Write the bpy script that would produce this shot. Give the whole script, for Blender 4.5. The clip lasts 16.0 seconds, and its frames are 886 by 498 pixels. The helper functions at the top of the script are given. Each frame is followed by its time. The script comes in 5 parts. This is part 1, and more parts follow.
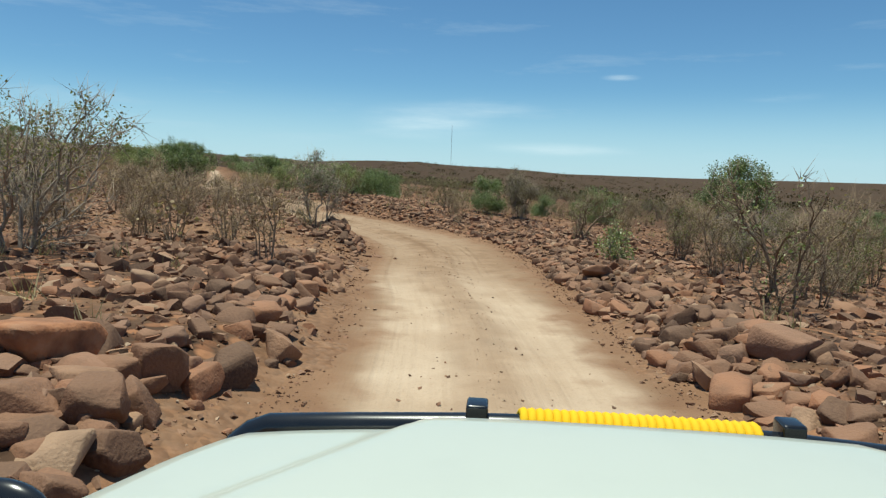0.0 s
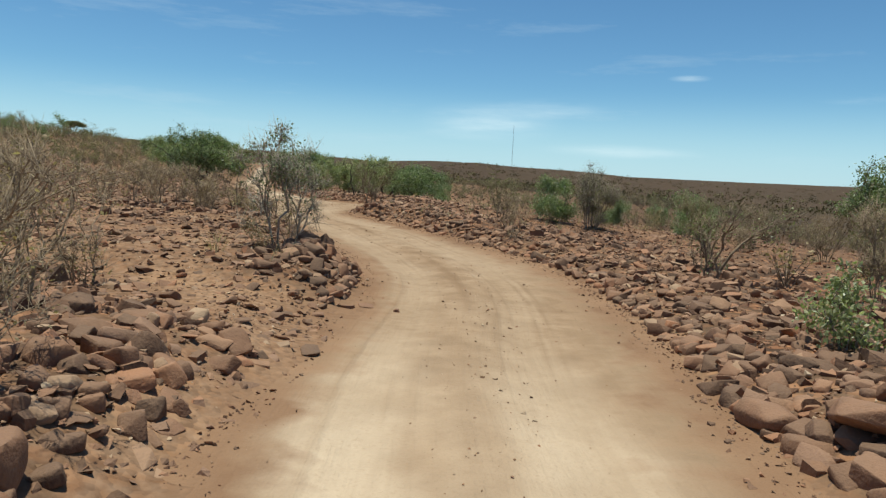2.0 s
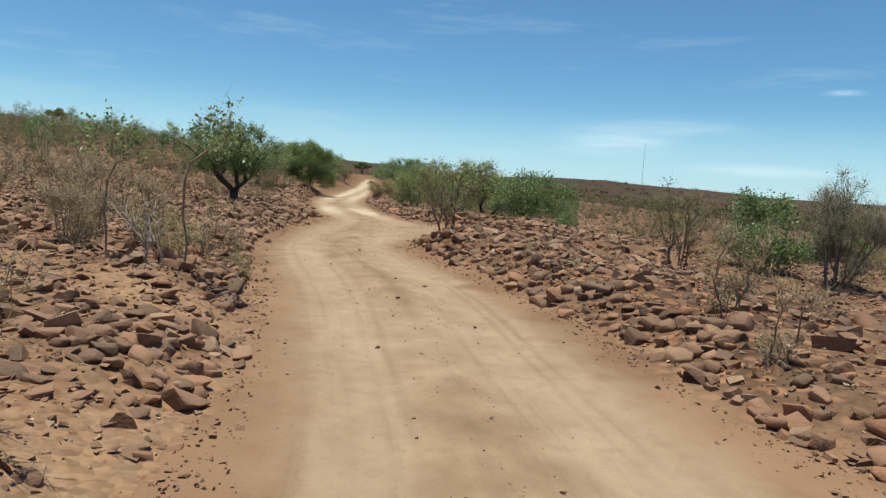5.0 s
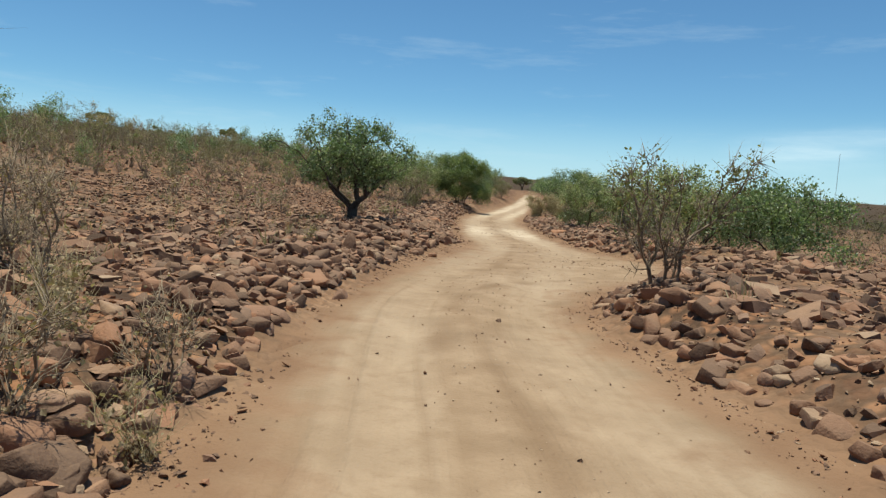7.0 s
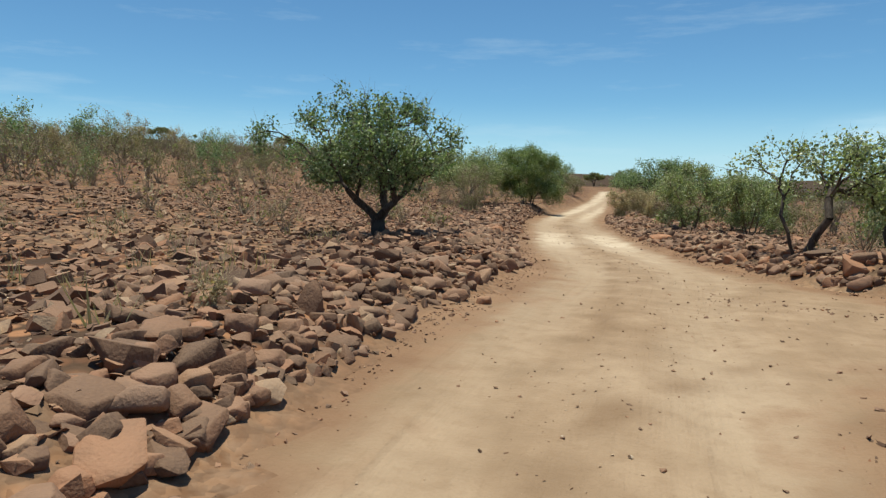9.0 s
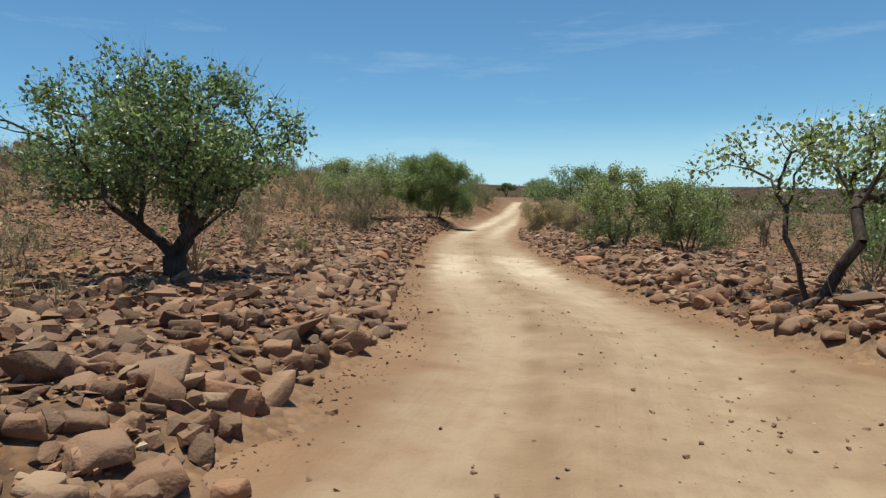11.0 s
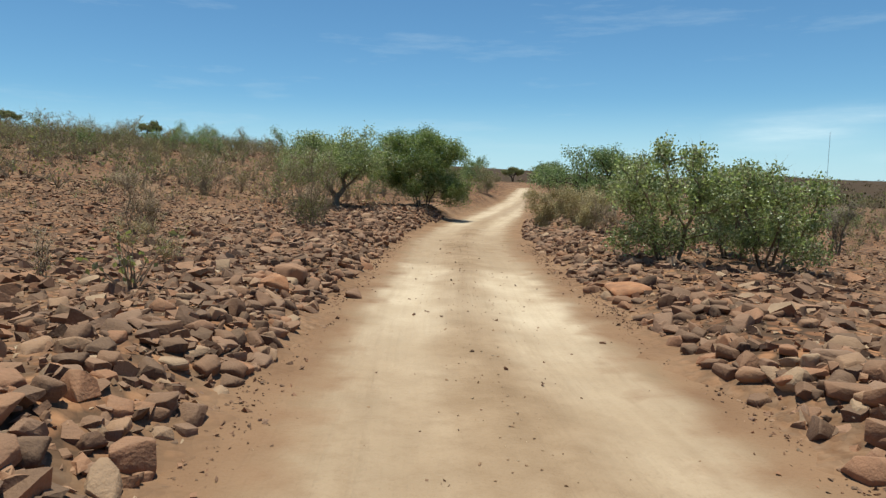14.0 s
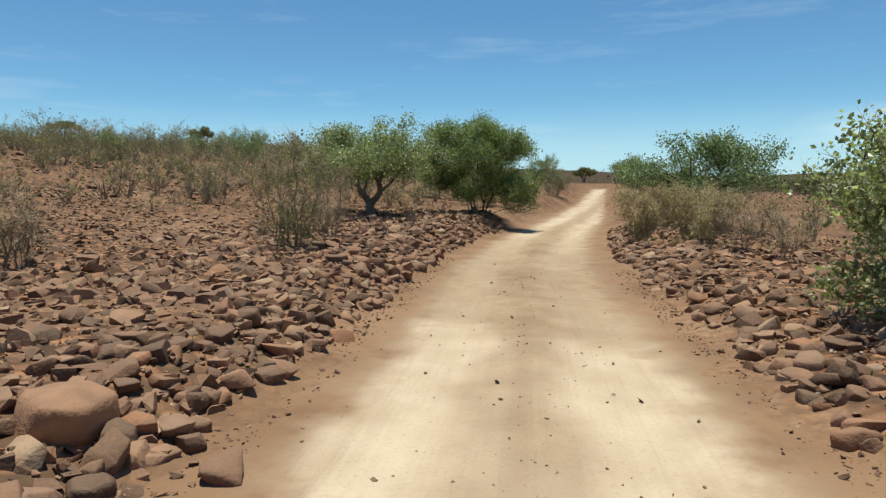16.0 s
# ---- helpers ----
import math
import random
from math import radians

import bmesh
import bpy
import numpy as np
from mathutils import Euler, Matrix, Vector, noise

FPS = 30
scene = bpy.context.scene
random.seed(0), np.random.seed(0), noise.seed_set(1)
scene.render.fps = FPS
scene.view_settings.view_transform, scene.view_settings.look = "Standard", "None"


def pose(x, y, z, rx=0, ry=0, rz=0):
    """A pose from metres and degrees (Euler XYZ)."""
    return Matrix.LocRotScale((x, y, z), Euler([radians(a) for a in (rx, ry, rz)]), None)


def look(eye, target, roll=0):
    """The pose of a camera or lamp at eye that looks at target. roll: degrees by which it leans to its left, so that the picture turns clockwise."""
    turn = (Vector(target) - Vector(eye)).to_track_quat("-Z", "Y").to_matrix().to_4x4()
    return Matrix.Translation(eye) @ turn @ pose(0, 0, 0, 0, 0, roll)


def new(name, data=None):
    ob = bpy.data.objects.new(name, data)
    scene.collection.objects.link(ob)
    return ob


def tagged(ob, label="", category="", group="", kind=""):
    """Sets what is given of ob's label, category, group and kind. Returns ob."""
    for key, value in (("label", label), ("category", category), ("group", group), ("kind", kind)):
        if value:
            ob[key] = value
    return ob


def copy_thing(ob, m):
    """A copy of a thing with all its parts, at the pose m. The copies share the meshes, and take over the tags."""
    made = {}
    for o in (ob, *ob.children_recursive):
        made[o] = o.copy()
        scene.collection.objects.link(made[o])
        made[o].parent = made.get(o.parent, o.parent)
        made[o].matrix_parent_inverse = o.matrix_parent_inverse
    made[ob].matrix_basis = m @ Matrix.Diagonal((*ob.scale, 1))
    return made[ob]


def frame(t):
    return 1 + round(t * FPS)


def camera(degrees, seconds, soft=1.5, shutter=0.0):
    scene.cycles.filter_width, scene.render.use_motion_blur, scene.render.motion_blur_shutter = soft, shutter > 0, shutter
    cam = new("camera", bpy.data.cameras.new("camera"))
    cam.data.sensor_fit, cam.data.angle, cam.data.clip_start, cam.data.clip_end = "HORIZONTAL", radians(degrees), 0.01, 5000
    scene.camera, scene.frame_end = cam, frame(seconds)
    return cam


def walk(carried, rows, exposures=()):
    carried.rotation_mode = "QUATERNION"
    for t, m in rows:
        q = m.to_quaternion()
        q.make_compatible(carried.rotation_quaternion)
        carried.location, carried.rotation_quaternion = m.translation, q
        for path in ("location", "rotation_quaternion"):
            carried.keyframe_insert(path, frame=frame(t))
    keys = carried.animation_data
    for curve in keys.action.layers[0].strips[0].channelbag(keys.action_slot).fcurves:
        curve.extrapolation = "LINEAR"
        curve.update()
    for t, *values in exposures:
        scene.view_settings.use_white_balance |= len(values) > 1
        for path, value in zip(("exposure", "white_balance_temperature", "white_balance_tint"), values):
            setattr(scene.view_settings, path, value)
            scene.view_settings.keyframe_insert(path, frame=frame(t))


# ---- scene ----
import itertools

cam = camera(68.0, 16.0, 1.35)
PATH = [
    (0, (0.065, 0.077, 1.682), (0.058, 2.063, 1.448), 1.9),
    (0.5, (0.188, 1.783, 1.61), (0.156, 3.769, 1.374), 2.3),
    (1, (0.326, 3.704, 1.579), (0.252, 5.689, 1.349), 2.3),
    (1.5, (0.352, 5.706, 1.534), (0.224, 7.688, 1.307), 2.5),
    (2, (0.301, 7.637, 1.479), (0.115, 9.614, 1.241), 2.6),
    (2.5, (0.249, 9.758, 1.366), (0.011, 11.728, 1.116), 2.6),
    (3, (0.194, 11.815, 1.297), (-0.084, 13.78, 1.05), 2.7),
    (3.2, (0.23, 12.486, 1.275), (-0.068, 14.449, 1.036), 2.5),
    (5.3, (-1.206, 20.44, 1.193), (-1.834, 22.328, 0.991), 3.7),
    (5.5, (-1.446, 21.307, 1.151), (-2.13, 23.176, 0.954), 3.7),
    (6, (-2.1, 22.882, 1.102), (-2.891, 24.709, 0.909), 3.5),
    (6.5, (-2.797, 24.432, 1.083), (-3.694, 26.209, 0.894), 3.5),
    (7, (-3.611, 25.975, 1.063), (-4.609, 27.698, 0.875), 3.3),
    (7.5, (-4.348, 27.353, 1.053), (-5.432, 29.024, 0.87), 2.7),
    (8, (-5.11, 28.689, 1.048), (-6.258, 30.317, 0.864), 1.9),
    (8.5, (-5.933, 30.109, 1.018), (-7.115, 31.711, 0.831), 1.2),
    (9, (-6.616, 31.406, 0.999), (-7.79, 33.014, 0.809), 0.7),
    (9.5, (-7.181, 32.752, 0.943), (-8.305, 34.395, 0.748), 0.3),
    (10, (-7.769, 34.178, 0.926), (-8.823, 35.866, 0.732), -0.0),
    (10.2, (-7.972, 34.654, 0.929), (-9.003, 36.352, 0.743), -0.1),
    (12.3, (-9.346, 38.384, 1.174), (-10.254, 40.161, 1.055), -0.5),
    (12.5, (-9.456, 38.762, 1.167), (-10.372, 40.536, 1.039), -0.7),
    (13, (-9.804, 39.882, 1.151), (-10.745, 41.641, 1.004), -1.5),
    (13.5, (-10.487, 41.086, 1.12), (-11.445, 42.832, 0.938), 0.9),
    (14, (-11.024, 42.469, 1.089), (-12.001, 44.202, 0.887), 0.8),
    (14.5, (-11.663, 43.834, 1.026), (-12.666, 45.552, 0.819), 0.4),
    (15, (-12.347, 45.261, 1.011), (-13.403, 46.947, 0.804), 0.0),
    (15.5, (-13.154, 46.745, 0.999), (-14.264, 48.397, 0.796), -0.0),
    (16, (-14.04, 48.398, 0.976), (-15.192, 50.021, 0.785), -0.3),
]
walk(cam, [(t, look(eye, target, roll)) for t, eye, target, roll in PATH], [(0, 0.12, 6200, -3), (3, 0.17, 6200, -3), (7, 0.23, 6200, -3), (10, 0.23, 6200, -3), (12.5, 0.18, 6200, -3), (14.5, 0.22, 6200, -3), (16, 0.24, 6200, -3)])

# ---- sky and sun ----
SUN = Vector((-0.12, 0.08, 0.985)).normalized()
world = bpy.data.worlds.new("world")
scene.world = world
world.use_nodes = True
wn, wl = world.node_tree.nodes, world.node_tree.links
sky = wn.new("ShaderNodeTexSky")
sky.sky_type, sky.sun_disc = "NISHITA", False
sky.sun_elevation = math.asin(SUN.z)
sky.sun_rotation = math.atan2(SUN.x, SUN.y)
sky.altitude, sky.air_density, sky.dust_density, sky.ozone_density = 1400, 1.0, 0.0, 3.0
coord = wn.new("ShaderNodeTexCoord")
stretch = wn.new("ShaderNodeMapping")
stretch.inputs["Scale"].default_value = (1.6, 1.6, 11)
stretch.inputs["Location"].default_value = (0.3, 0.2, 0.1)
cirrus = wn.new("ShaderNodeTexNoise")
cirrus.inputs["Scale"].default_value, cirrus.inputs["Detail"].default_value, cirrus.inputs["Roughness"].default_value = 2.2, 7, 0.62
veil = wn.new("ShaderNodeMapRange")
veil.inputs["From Min"].default_value, veil.inputs["From Max"].default_value = 0.56, 0.82
veil.inputs["To Max"].default_value = 0.3
mixsky = wn.new("ShaderNodeMix")
mixsky.data_type = "RGBA"
mixsky.inputs["B"].default_value = (7.5, 8.2, 9.0, 1)
wl.new(coord.outputs["Generated"], stretch.inputs["Vector"])
wl.new(stretch.outputs["Vector"], cirrus.inputs["Vector"])
wl.new(cirrus.outputs["Fac"], veil.inputs["Value"])
wl.new(veil.outputs["Result"], mixsky.inputs["Factor"])
deep = wn.new("ShaderNodeMix")
deep.data_type, deep.blend_type = "RGBA", "MULTIPLY"
deep.inputs["Factor"].default_value = 1
deep.inputs["B"].default_value = (0.80, 1.0, 1.1, 1)
wl.new(sky.outputs["Color"], deep.inputs["A"])
wl.new(deep.outputs["Result"], mixsky.inputs["A"])
upward = wn.new("ShaderNodeSeparateXYZ")
wl.new(coord.outputs["Generated"], upward.inputs["Vector"])
haze = wn.new("ShaderNodeMapRange")
haze.interpolation_type = "SMOOTHSTEP"
haze.inputs["From Min"].default_value, haze.inputs["From Max"].default_value = 0.0, 0.13
haze.inputs["To Min"].default_value, haze.inputs["To Max"].default_value = 0.7, 0.0
wl.new(upward.outputs["Z"], haze.inputs["Value"])
hazy = wn.new("ShaderNodeMix")
hazy.data_type = "RGBA"
hazy.inputs["B"].default_value = (5.8, 7.6, 9.2, 1)
wl.new(haze.outputs["Result"], hazy.inputs["Factor"])
wl.new(mixsky.outputs["Result"], hazy.inputs["A"])
last = hazy.outputs["Result"]
rags = wn.new("ShaderNodeMapRange")
rags.inputs["From Min"].default_value, rags.inputs["From Max"].default_value = 0.38, 0.66
wl.new(cirrus.outputs["Fac"], rags.inputs["Value"])
# thin cloud banks: heading and height in degrees, half widths in degrees, strength
for heading, height, wide, tall, much in ((-2, 4.2, 6.5, 1.8, 0.55), (3.5, 5.6, 5, 0.9, 0.35), (14, 8.1, 1.7, 0.3, 0.6), (9, 2.2, 7, 0.7, 0.4), (26, 6.5, 3, 0.5, 0.3)):
    h, e = radians(heading), radians(height)
    away = wn.new("ShaderNodeMapping")
    away.vector_type = "TEXTURE"
    away.inputs["Location"].default_value = (math.sin(h), math.cos(h), math.sin(e))
    away.inputs["Scale"].default_value = (radians(wide), 0.3, radians(tall))
    wl.new(coord.outputs["Generated"], away.inputs["Vector"])
    far = wn.new("ShaderNodeVectorMath")
    far.operation = "LENGTH"
    wl.new(away.outputs["Vector"], far.inputs[0])
    soft_edge = wn.new("ShaderNodeMapRange")
    soft_edge.interpolation_type = "SMOOTHSTEP"
    soft_edge.inputs["From Min"].default_value, soft_edge.inputs["From Max"].default_value = 1.1, 0.1
    soft_edge.inputs["To Max"].default_value = much
    wl.new(far.outputs["Value"], soft_edge.inputs["Value"])
    torn = wn.new("ShaderNodeMath")
    torn.operation = "MULTIPLY"
    wl.new(soft_edge.outputs["Result"], torn.inputs[0])
    wl.new(rags.outputs["Result"], torn.inputs[1])
    cloud = wn.new("ShaderNodeMix")
    cloud.data_type = "RGBA"
    cloud.inputs["B"].default_value = (9.5, 10.2, 10.8, 1)
    wl.new(torn.outputs[0], cloud.inputs["Factor"])
    wl.new(last, cloud.inputs["A"])
    last = cloud.outputs["Result"]
wl.new(last, wn["Background"].inputs["Color"])
wn["Background"].inputs["Strength"].default_value = 0.086
sun = new("sun", bpy.data.lights.new("sun", "SUN"))
sun.data.energy, sun.data.angle, sun.data.color = 4.8, radians(0.55), (1.0, 0.935, 0.82)
sun.matrix_world = look(SUN * 60, (0, 0, 0))


# ---- materials ----
def make(name, rough_value=0.9, metal=0.0):
    m = bpy.data.materials.new(name)
    m.use_nodes = True
    b = m.node_tree.nodes["Principled BSDF"]
    b.inputs["Roughness"].default_value, b.inputs["Metallic"].default_value = rough_value, metal
    if rough_value > 0.75:
        b.inputs["Specular IOR Level"].default_value = 0.15
    return m, m.node_tree.nodes, m.node_tree.links, b


def noise_at(n, l, scale, detail=4, where=None, stretch_by=None):
    tex = n.new("ShaderNodeTexNoise")
    tex.inputs["Scale"].default_value, tex.inputs["Detail"].default_value = scale, detail
    if where is not None:
        if stretch_by:
            mp = n.new("ShaderNodeMapping")
            mp.inputs["Scale"].default_value = stretch_by
            l.new(where, mp.inputs["Vector"])
            where = mp.outputs["Vector"]
        l.new(where, tex.inputs["Vector"])
    return tex.outputs["Fac"]


def ramp(n, l, value, stops):
    r = n.new("ShaderNodeValToRGB")
    e = r.color_ramp.elements
    while len(e) < len(stops):
        e.new(0.5)
    for k, (p, c) in zip(e, stops):
        k.position, k.color = p, (*c, 1)
    l.new(value, r.inputs["Fac"])
    return r.outputs["Color"]


def blend(n, l, fac, a, b, how="MIX"):
    m = n.new("ShaderNodeMix")
    m.data_type, m.blend_type = "RGBA", how
    for key, v in (("Factor", fac), ("A", a), ("B", b)):
        if isinstance(v, (int, float)):
            m.inputs[key].default_value = v
        elif isinstance(v, tuple):
            m.inputs[key].default_value = (*v, 1)
        else:
            l.new(v, m.inputs[key])
    return m.outputs["Result"]


def span(n, l, value, a, b, lo=0.0, hi=1.0):
    m = n.new("ShaderNodeMapRange")
    m.inputs["From Min"].default_value, m.inputs["From Max"].default_value = a, b
    m.inputs["To Min"].default_value, m.inputs["To Max"].default_value = lo, hi
    l.new(value, m.inputs["Value"])
    return m.outputs["Result"]


def relief(n, l, b, heights, distance=0.02, strength=0.6):
    """Bump from a sum of (height, weight)."""
    total = None
    for h, w in heights:
        m = n.new("ShaderNodeMath")
        m.operation = "MULTIPLY_ADD"
        l.new(h, m.inputs[0])
        m.inputs[1].default_value = w
        if total is not None:
            l.new(total, m.inputs[2])
        total = m.outputs[0]
    bump = n.new("ShaderNodeBump")
    bump.inputs["Strength"].default_value, bump.inputs["Distance"].default_value = strength, distance
    l.new(total, bump.inputs["Height"])
    l.new(bump.outputs["Normal"], b.inputs["Normal"])


def place_of(n):
    return n.new("ShaderNodeNewGeometry").outputs["Position"]


def soil_material():
    m, n, l, b = make("stony_soil", 0.95)
    p = place_of(n)
    wide, mid, fine = noise_at(n, l, 0.09, 4, p), noise_at(n, l, 0.7, 5, p), noise_at(n, l, 9, 5, p)
    col = ramp(n, l, mid, [(0.3, (0.146, 0.073, 0.038)), (0.5, (0.215, 0.114, 0.060)), (0.7, (0.280, 0.161, 0.089))])
    col = blend(n, l, span(n, l, wide, 0.5, 0.66), col, (0.3, 0.19, 0.108))
    grit = n.new("ShaderNodeTexVoronoi")
    grit.inputs["Scale"].default_value = 17
    l.new(p, grit.inputs["Vector"])
    tone = n.new("ShaderNodeSeparateColor")
    l.new(grit.outputs["Color"], tone.inputs["Color"])
    col = blend(n, l, 0.65, col, ramp(n, l, tone.outputs["Red"], [(0, (0.45, 0.4, 0.4)), (0.5, (0.9, 0.85, 0.82)), (1, (1.35, 1.3, 1.25))]), "MULTIPLY")
    col = blend(n, l, span(n, l, fine, 0.3, 0.75), col, blend(n, l, 0.5, col, (0.36, 0.24, 0.16)))
    verge = n.new("ShaderNodeAttribute")
    verge.attribute_name = "verge"
    col = blend(n, l, verge.outputs["Fac"], col, ramp(n, l, noise_at(n, l, 0.9, 5, p), [(0.3, (0.19, 0.103, 0.058)), (0.7, (0.275, 0.16, 0.093))]))
    stony = n.new("ShaderNodeAttribute")
    stony.attribute_name = "stony"
    slabs = n.new("ShaderNodeTexVoronoi")
    slabs.inputs["Scale"].default_value = 5.5
    l.new(p, slabs.inputs["Vector"])
    slab_tone = n.new("ShaderNodeSeparateColor")
    l.new(slabs.outputs["Color"], slab_tone.inputs["Color"])
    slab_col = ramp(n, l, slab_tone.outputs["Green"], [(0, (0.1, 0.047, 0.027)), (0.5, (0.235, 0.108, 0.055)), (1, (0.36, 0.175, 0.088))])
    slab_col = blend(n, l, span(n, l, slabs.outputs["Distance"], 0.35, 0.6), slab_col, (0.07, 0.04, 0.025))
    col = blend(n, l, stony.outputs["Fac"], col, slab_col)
    cover = n.new("ShaderNodeAttribute")
    cover.attribute_name = "cover"
    growth = blend(n, l, span(n, l, noise_at(n, l, 0.035, 6, p), 0.35, 0.65), (0.06, 0.035, 0.02), (0.046, 0.031, 0.016))
    col = blend(n, l, cover.outputs["Fac"], col, growth)
    l.new(col, b.inputs["Base Color"])
    relief(n, l, b, [(grit.outputs["Distance"], -0.3), (slabs.outputs["Distance"], -1.2), (fine, 0.5)], 0.035, 0.8)
    return m


def road_material():
    m, n, l, b = make("pale_sandy_track", 0.95)
    p = place_of(n)
    side = n.new("ShaderNodeAttribute")
    side.attribute_name = "across"
    lane = n.new("ShaderNodeAttribute")
    lane.attribute_name = "lane"
    lane = lane.outputs["Vector"]
    wide, mid, fine = noise_at(n, l, 0.5, 4, lane, (1, 0.3, 1)), noise_at(n, l, 1.7, 6, p), noise_at(n, l, 28, 4, p)
    col = ramp(n, l, mid, [(0.3, (0.215, 0.134, 0.078)), (0.5, (0.285, 0.184, 0.112)), (0.72, (0.365, 0.246, 0.156))])
    col = blend(n, l, span(n, l, wide, 0.44, 0.64, 0, 0.35), col, (0.39, 0.272, 0.178))
    band = n.new("ShaderNodeAttribute")
    band.attribute_name = "band"
    col = blend(n, l, span(n, l, band.outputs["Fac"], 0.1, 0.9, 0, 0.38), col, (0.41, 0.295, 0.198))
    mottle = noise_at(n, l, 6, 6, p)
    col = blend(n, l, span(n, l, mottle, 0.48, 0.7, 0, 0.5), col, (0.25, 0.158, 0.094))
    pale = n.new("ShaderNodeAttribute")
    pale.attribute_name = "pale"
    pale_tone = ramp(n, l, noise_at(n, l, 1.1, 5, p), [(0.3, (0.49, 0.365, 0.254)), (0.7, (0.64, 0.5, 0.367))])
    col = blend(n, l, pale.outputs["Fac"], col, pale_tone)
    streak = noise_at(n, l, 1.0, 6, lane, (4.5, 0.22, 1))
    col = blend(n, l, span(n, l, streak, 0.48, 0.75, 0, 0.22), col, (0.29, 0.186, 0.11))
    tread = noise_at(n, l, 1.0, 4, lane, (14, 0.35, 1))
    col = blend(n, l, span(n, l, tread, 0.5, 0.72, 0, 0.1), col, (0.235, 0.15, 0.088))
    col = blend(n, l, span(n, l, fine, 0.55, 0.72, 0, 0.25), col, (0.3, 0.195, 0.115))
    ridge = n.new("ShaderNodeAttribute")
    ridge.attribute_name = "ridge"
    # brown wheel lines and scuffs, with the shade of groove edges painted in
    col = blend(n, l, span(n, l, ridge.outputs["Fac"], 0, 1, 0, 0.7), col, (0.2, 0.12, 0.068))
    edge = n.new("ShaderNodeMath")
    edge.operation = "ADD"
    l.new(side.outputs["Fac"], edge.inputs[0])
    l.new(span(n, l, mid, 0.3, 0.7, -0.2, 0.2), edge.inputs[1])
    col = blend(n, l, span(n, l, edge.outputs[0], 0.6, 0.9, 0, 0.95), col, ramp(n, l, noise_at(n, l, 0.9, 5, p), [(0.3, (0.19, 0.103, 0.058)), (0.7, (0.275, 0.16, 0.093))]))
    col = blend(n, l, span(n, l, side.outputs["Fac"], 0.74, 1.0), col, ramp(n, l, noise_at(n, l, 0.9, 5, p), [(0.3, (0.19, 0.103, 0.058)), (0.7, (0.275, 0.16, 0.093))]))
    l.new(col, b.inputs["Base Color"])
    relief(n, l, b, [(mid, 0.3), (streak, 0.8), (tread, 0.5), (mottle, 0.5), (fine, 0.4), (ridge.outputs["Fac"], 0.9)], 0.035, 0.9)
    return m


def rock_material(name, single, rusty=False):
    m, n, l, b = make(name, 0.8)
    p = place_of(n)
    if single:
        chance = n.new("ShaderNodeObjectInfo").outputs["Random"]
    else:
        chance = n.new("ShaderNodeNewGeometry").outputs["Random Per Island"]
    blotch, fine = noise_at(n, l, 5, 5, p), noise_at(n, l, 45, 4, p)
    col = ramp(n, l, chance, [(0, (0.07, 0.042, 0.031)), (0.2, (0.118, 0.065, 0.044)), (0.42, (0.18, 0.093, 0.058)), (0.57, (0.226, 0.113, 0.067)), (0.69, (0.24, 0.142, 0.098)), (0.8, (0.31, 0.139, 0.075)), (0.93, (0.31, 0.185, 0.115)), (1, (0.38, 0.26, 0.17))])
    if rusty:
        col = ramp(n, l, noise_at(n, l, 7, 5, p), [(0.3, (0.25, 0.098, 0.046)), (0.55, (0.4, 0.17, 0.08)), (0.75, (0.47, 0.24, 0.13))])
    col = blend(n, l, span(n, l, blotch, 0.42, 0.68, 0, 0.75), col, blend(n, l, 0.6, col, (0.10, 0.06, 0.042)))
    facing = n.new("ShaderNodeSeparateXYZ")
    l.new(n.new("ShaderNodeNewGeometry").outputs["True Normal"], facing.inputs["Vector"])
    # paler tone blended in on faces that point up
    col = blend(n, l, span(n, l, facing.outputs["Z"], 0.35, 1.0, 0, 0.24), col, (0.36, 0.225, 0.145))
    col = blend(n, l, span(n, l, fine, 0.35, 0.7, 0, 0.2), col, (0.33, 0.192, 0.11))
    l.new(col, b.inputs["Base Color"])
    relief(n, l, b, [(blotch, 0.8), (fine, 0.25)], 0.05, 0.7)
    return m


def bark_material(name, dark, light):
    m, n, l, b = make(name, 0.9)
    p = place_of(n)
    grain = noise_at(n, l, 30, 4, p, (1, 1, 0.2))
    chance = n.new("ShaderNodeNewGeometry").outputs["Random Per Island"]
    col = ramp(n, l, grain, [(0.3, dark), (0.7, light)])
    col = blend(n, l, span(n, l, chance, 0, 1, 0, 0.5), col, blend(n, l, 1.0, col, (0.6, 0.55, 0.5), "MULTIPLY"))
    l.new(col, b.inputs["Base Color"])
    relief(n, l, b, [(grain, 1)], 0.01, 0.6)
    return m


def leaf_material(name, stops, shine=0.45, through_light=0.35):
    m, n, l, b = make(name, shine)
    chance = n.new("ShaderNodeNewGeometry").outputs["Random Per Island"]
    col = ramp(n, l, chance, stops)
    l.new(col, b.inputs["Base Color"])
    t = n.new("ShaderNodeBsdfTranslucent")
    l.new(blend(n, l, 1.0, col, (1.15, 1.35, 0.75), "MULTIPLY"), t.inputs["Color"])
    mix = n.new("ShaderNodeMixShader")
    mix.inputs["Fac"].default_value = through_light
    l.new(b.outputs["BSDF"], mix.inputs[1])
    l.new(t.outputs["BSDF"], mix.inputs[2])
    l.new(mix.outputs["Shader"], n["Material Output"].inputs["Surface"])
    return m


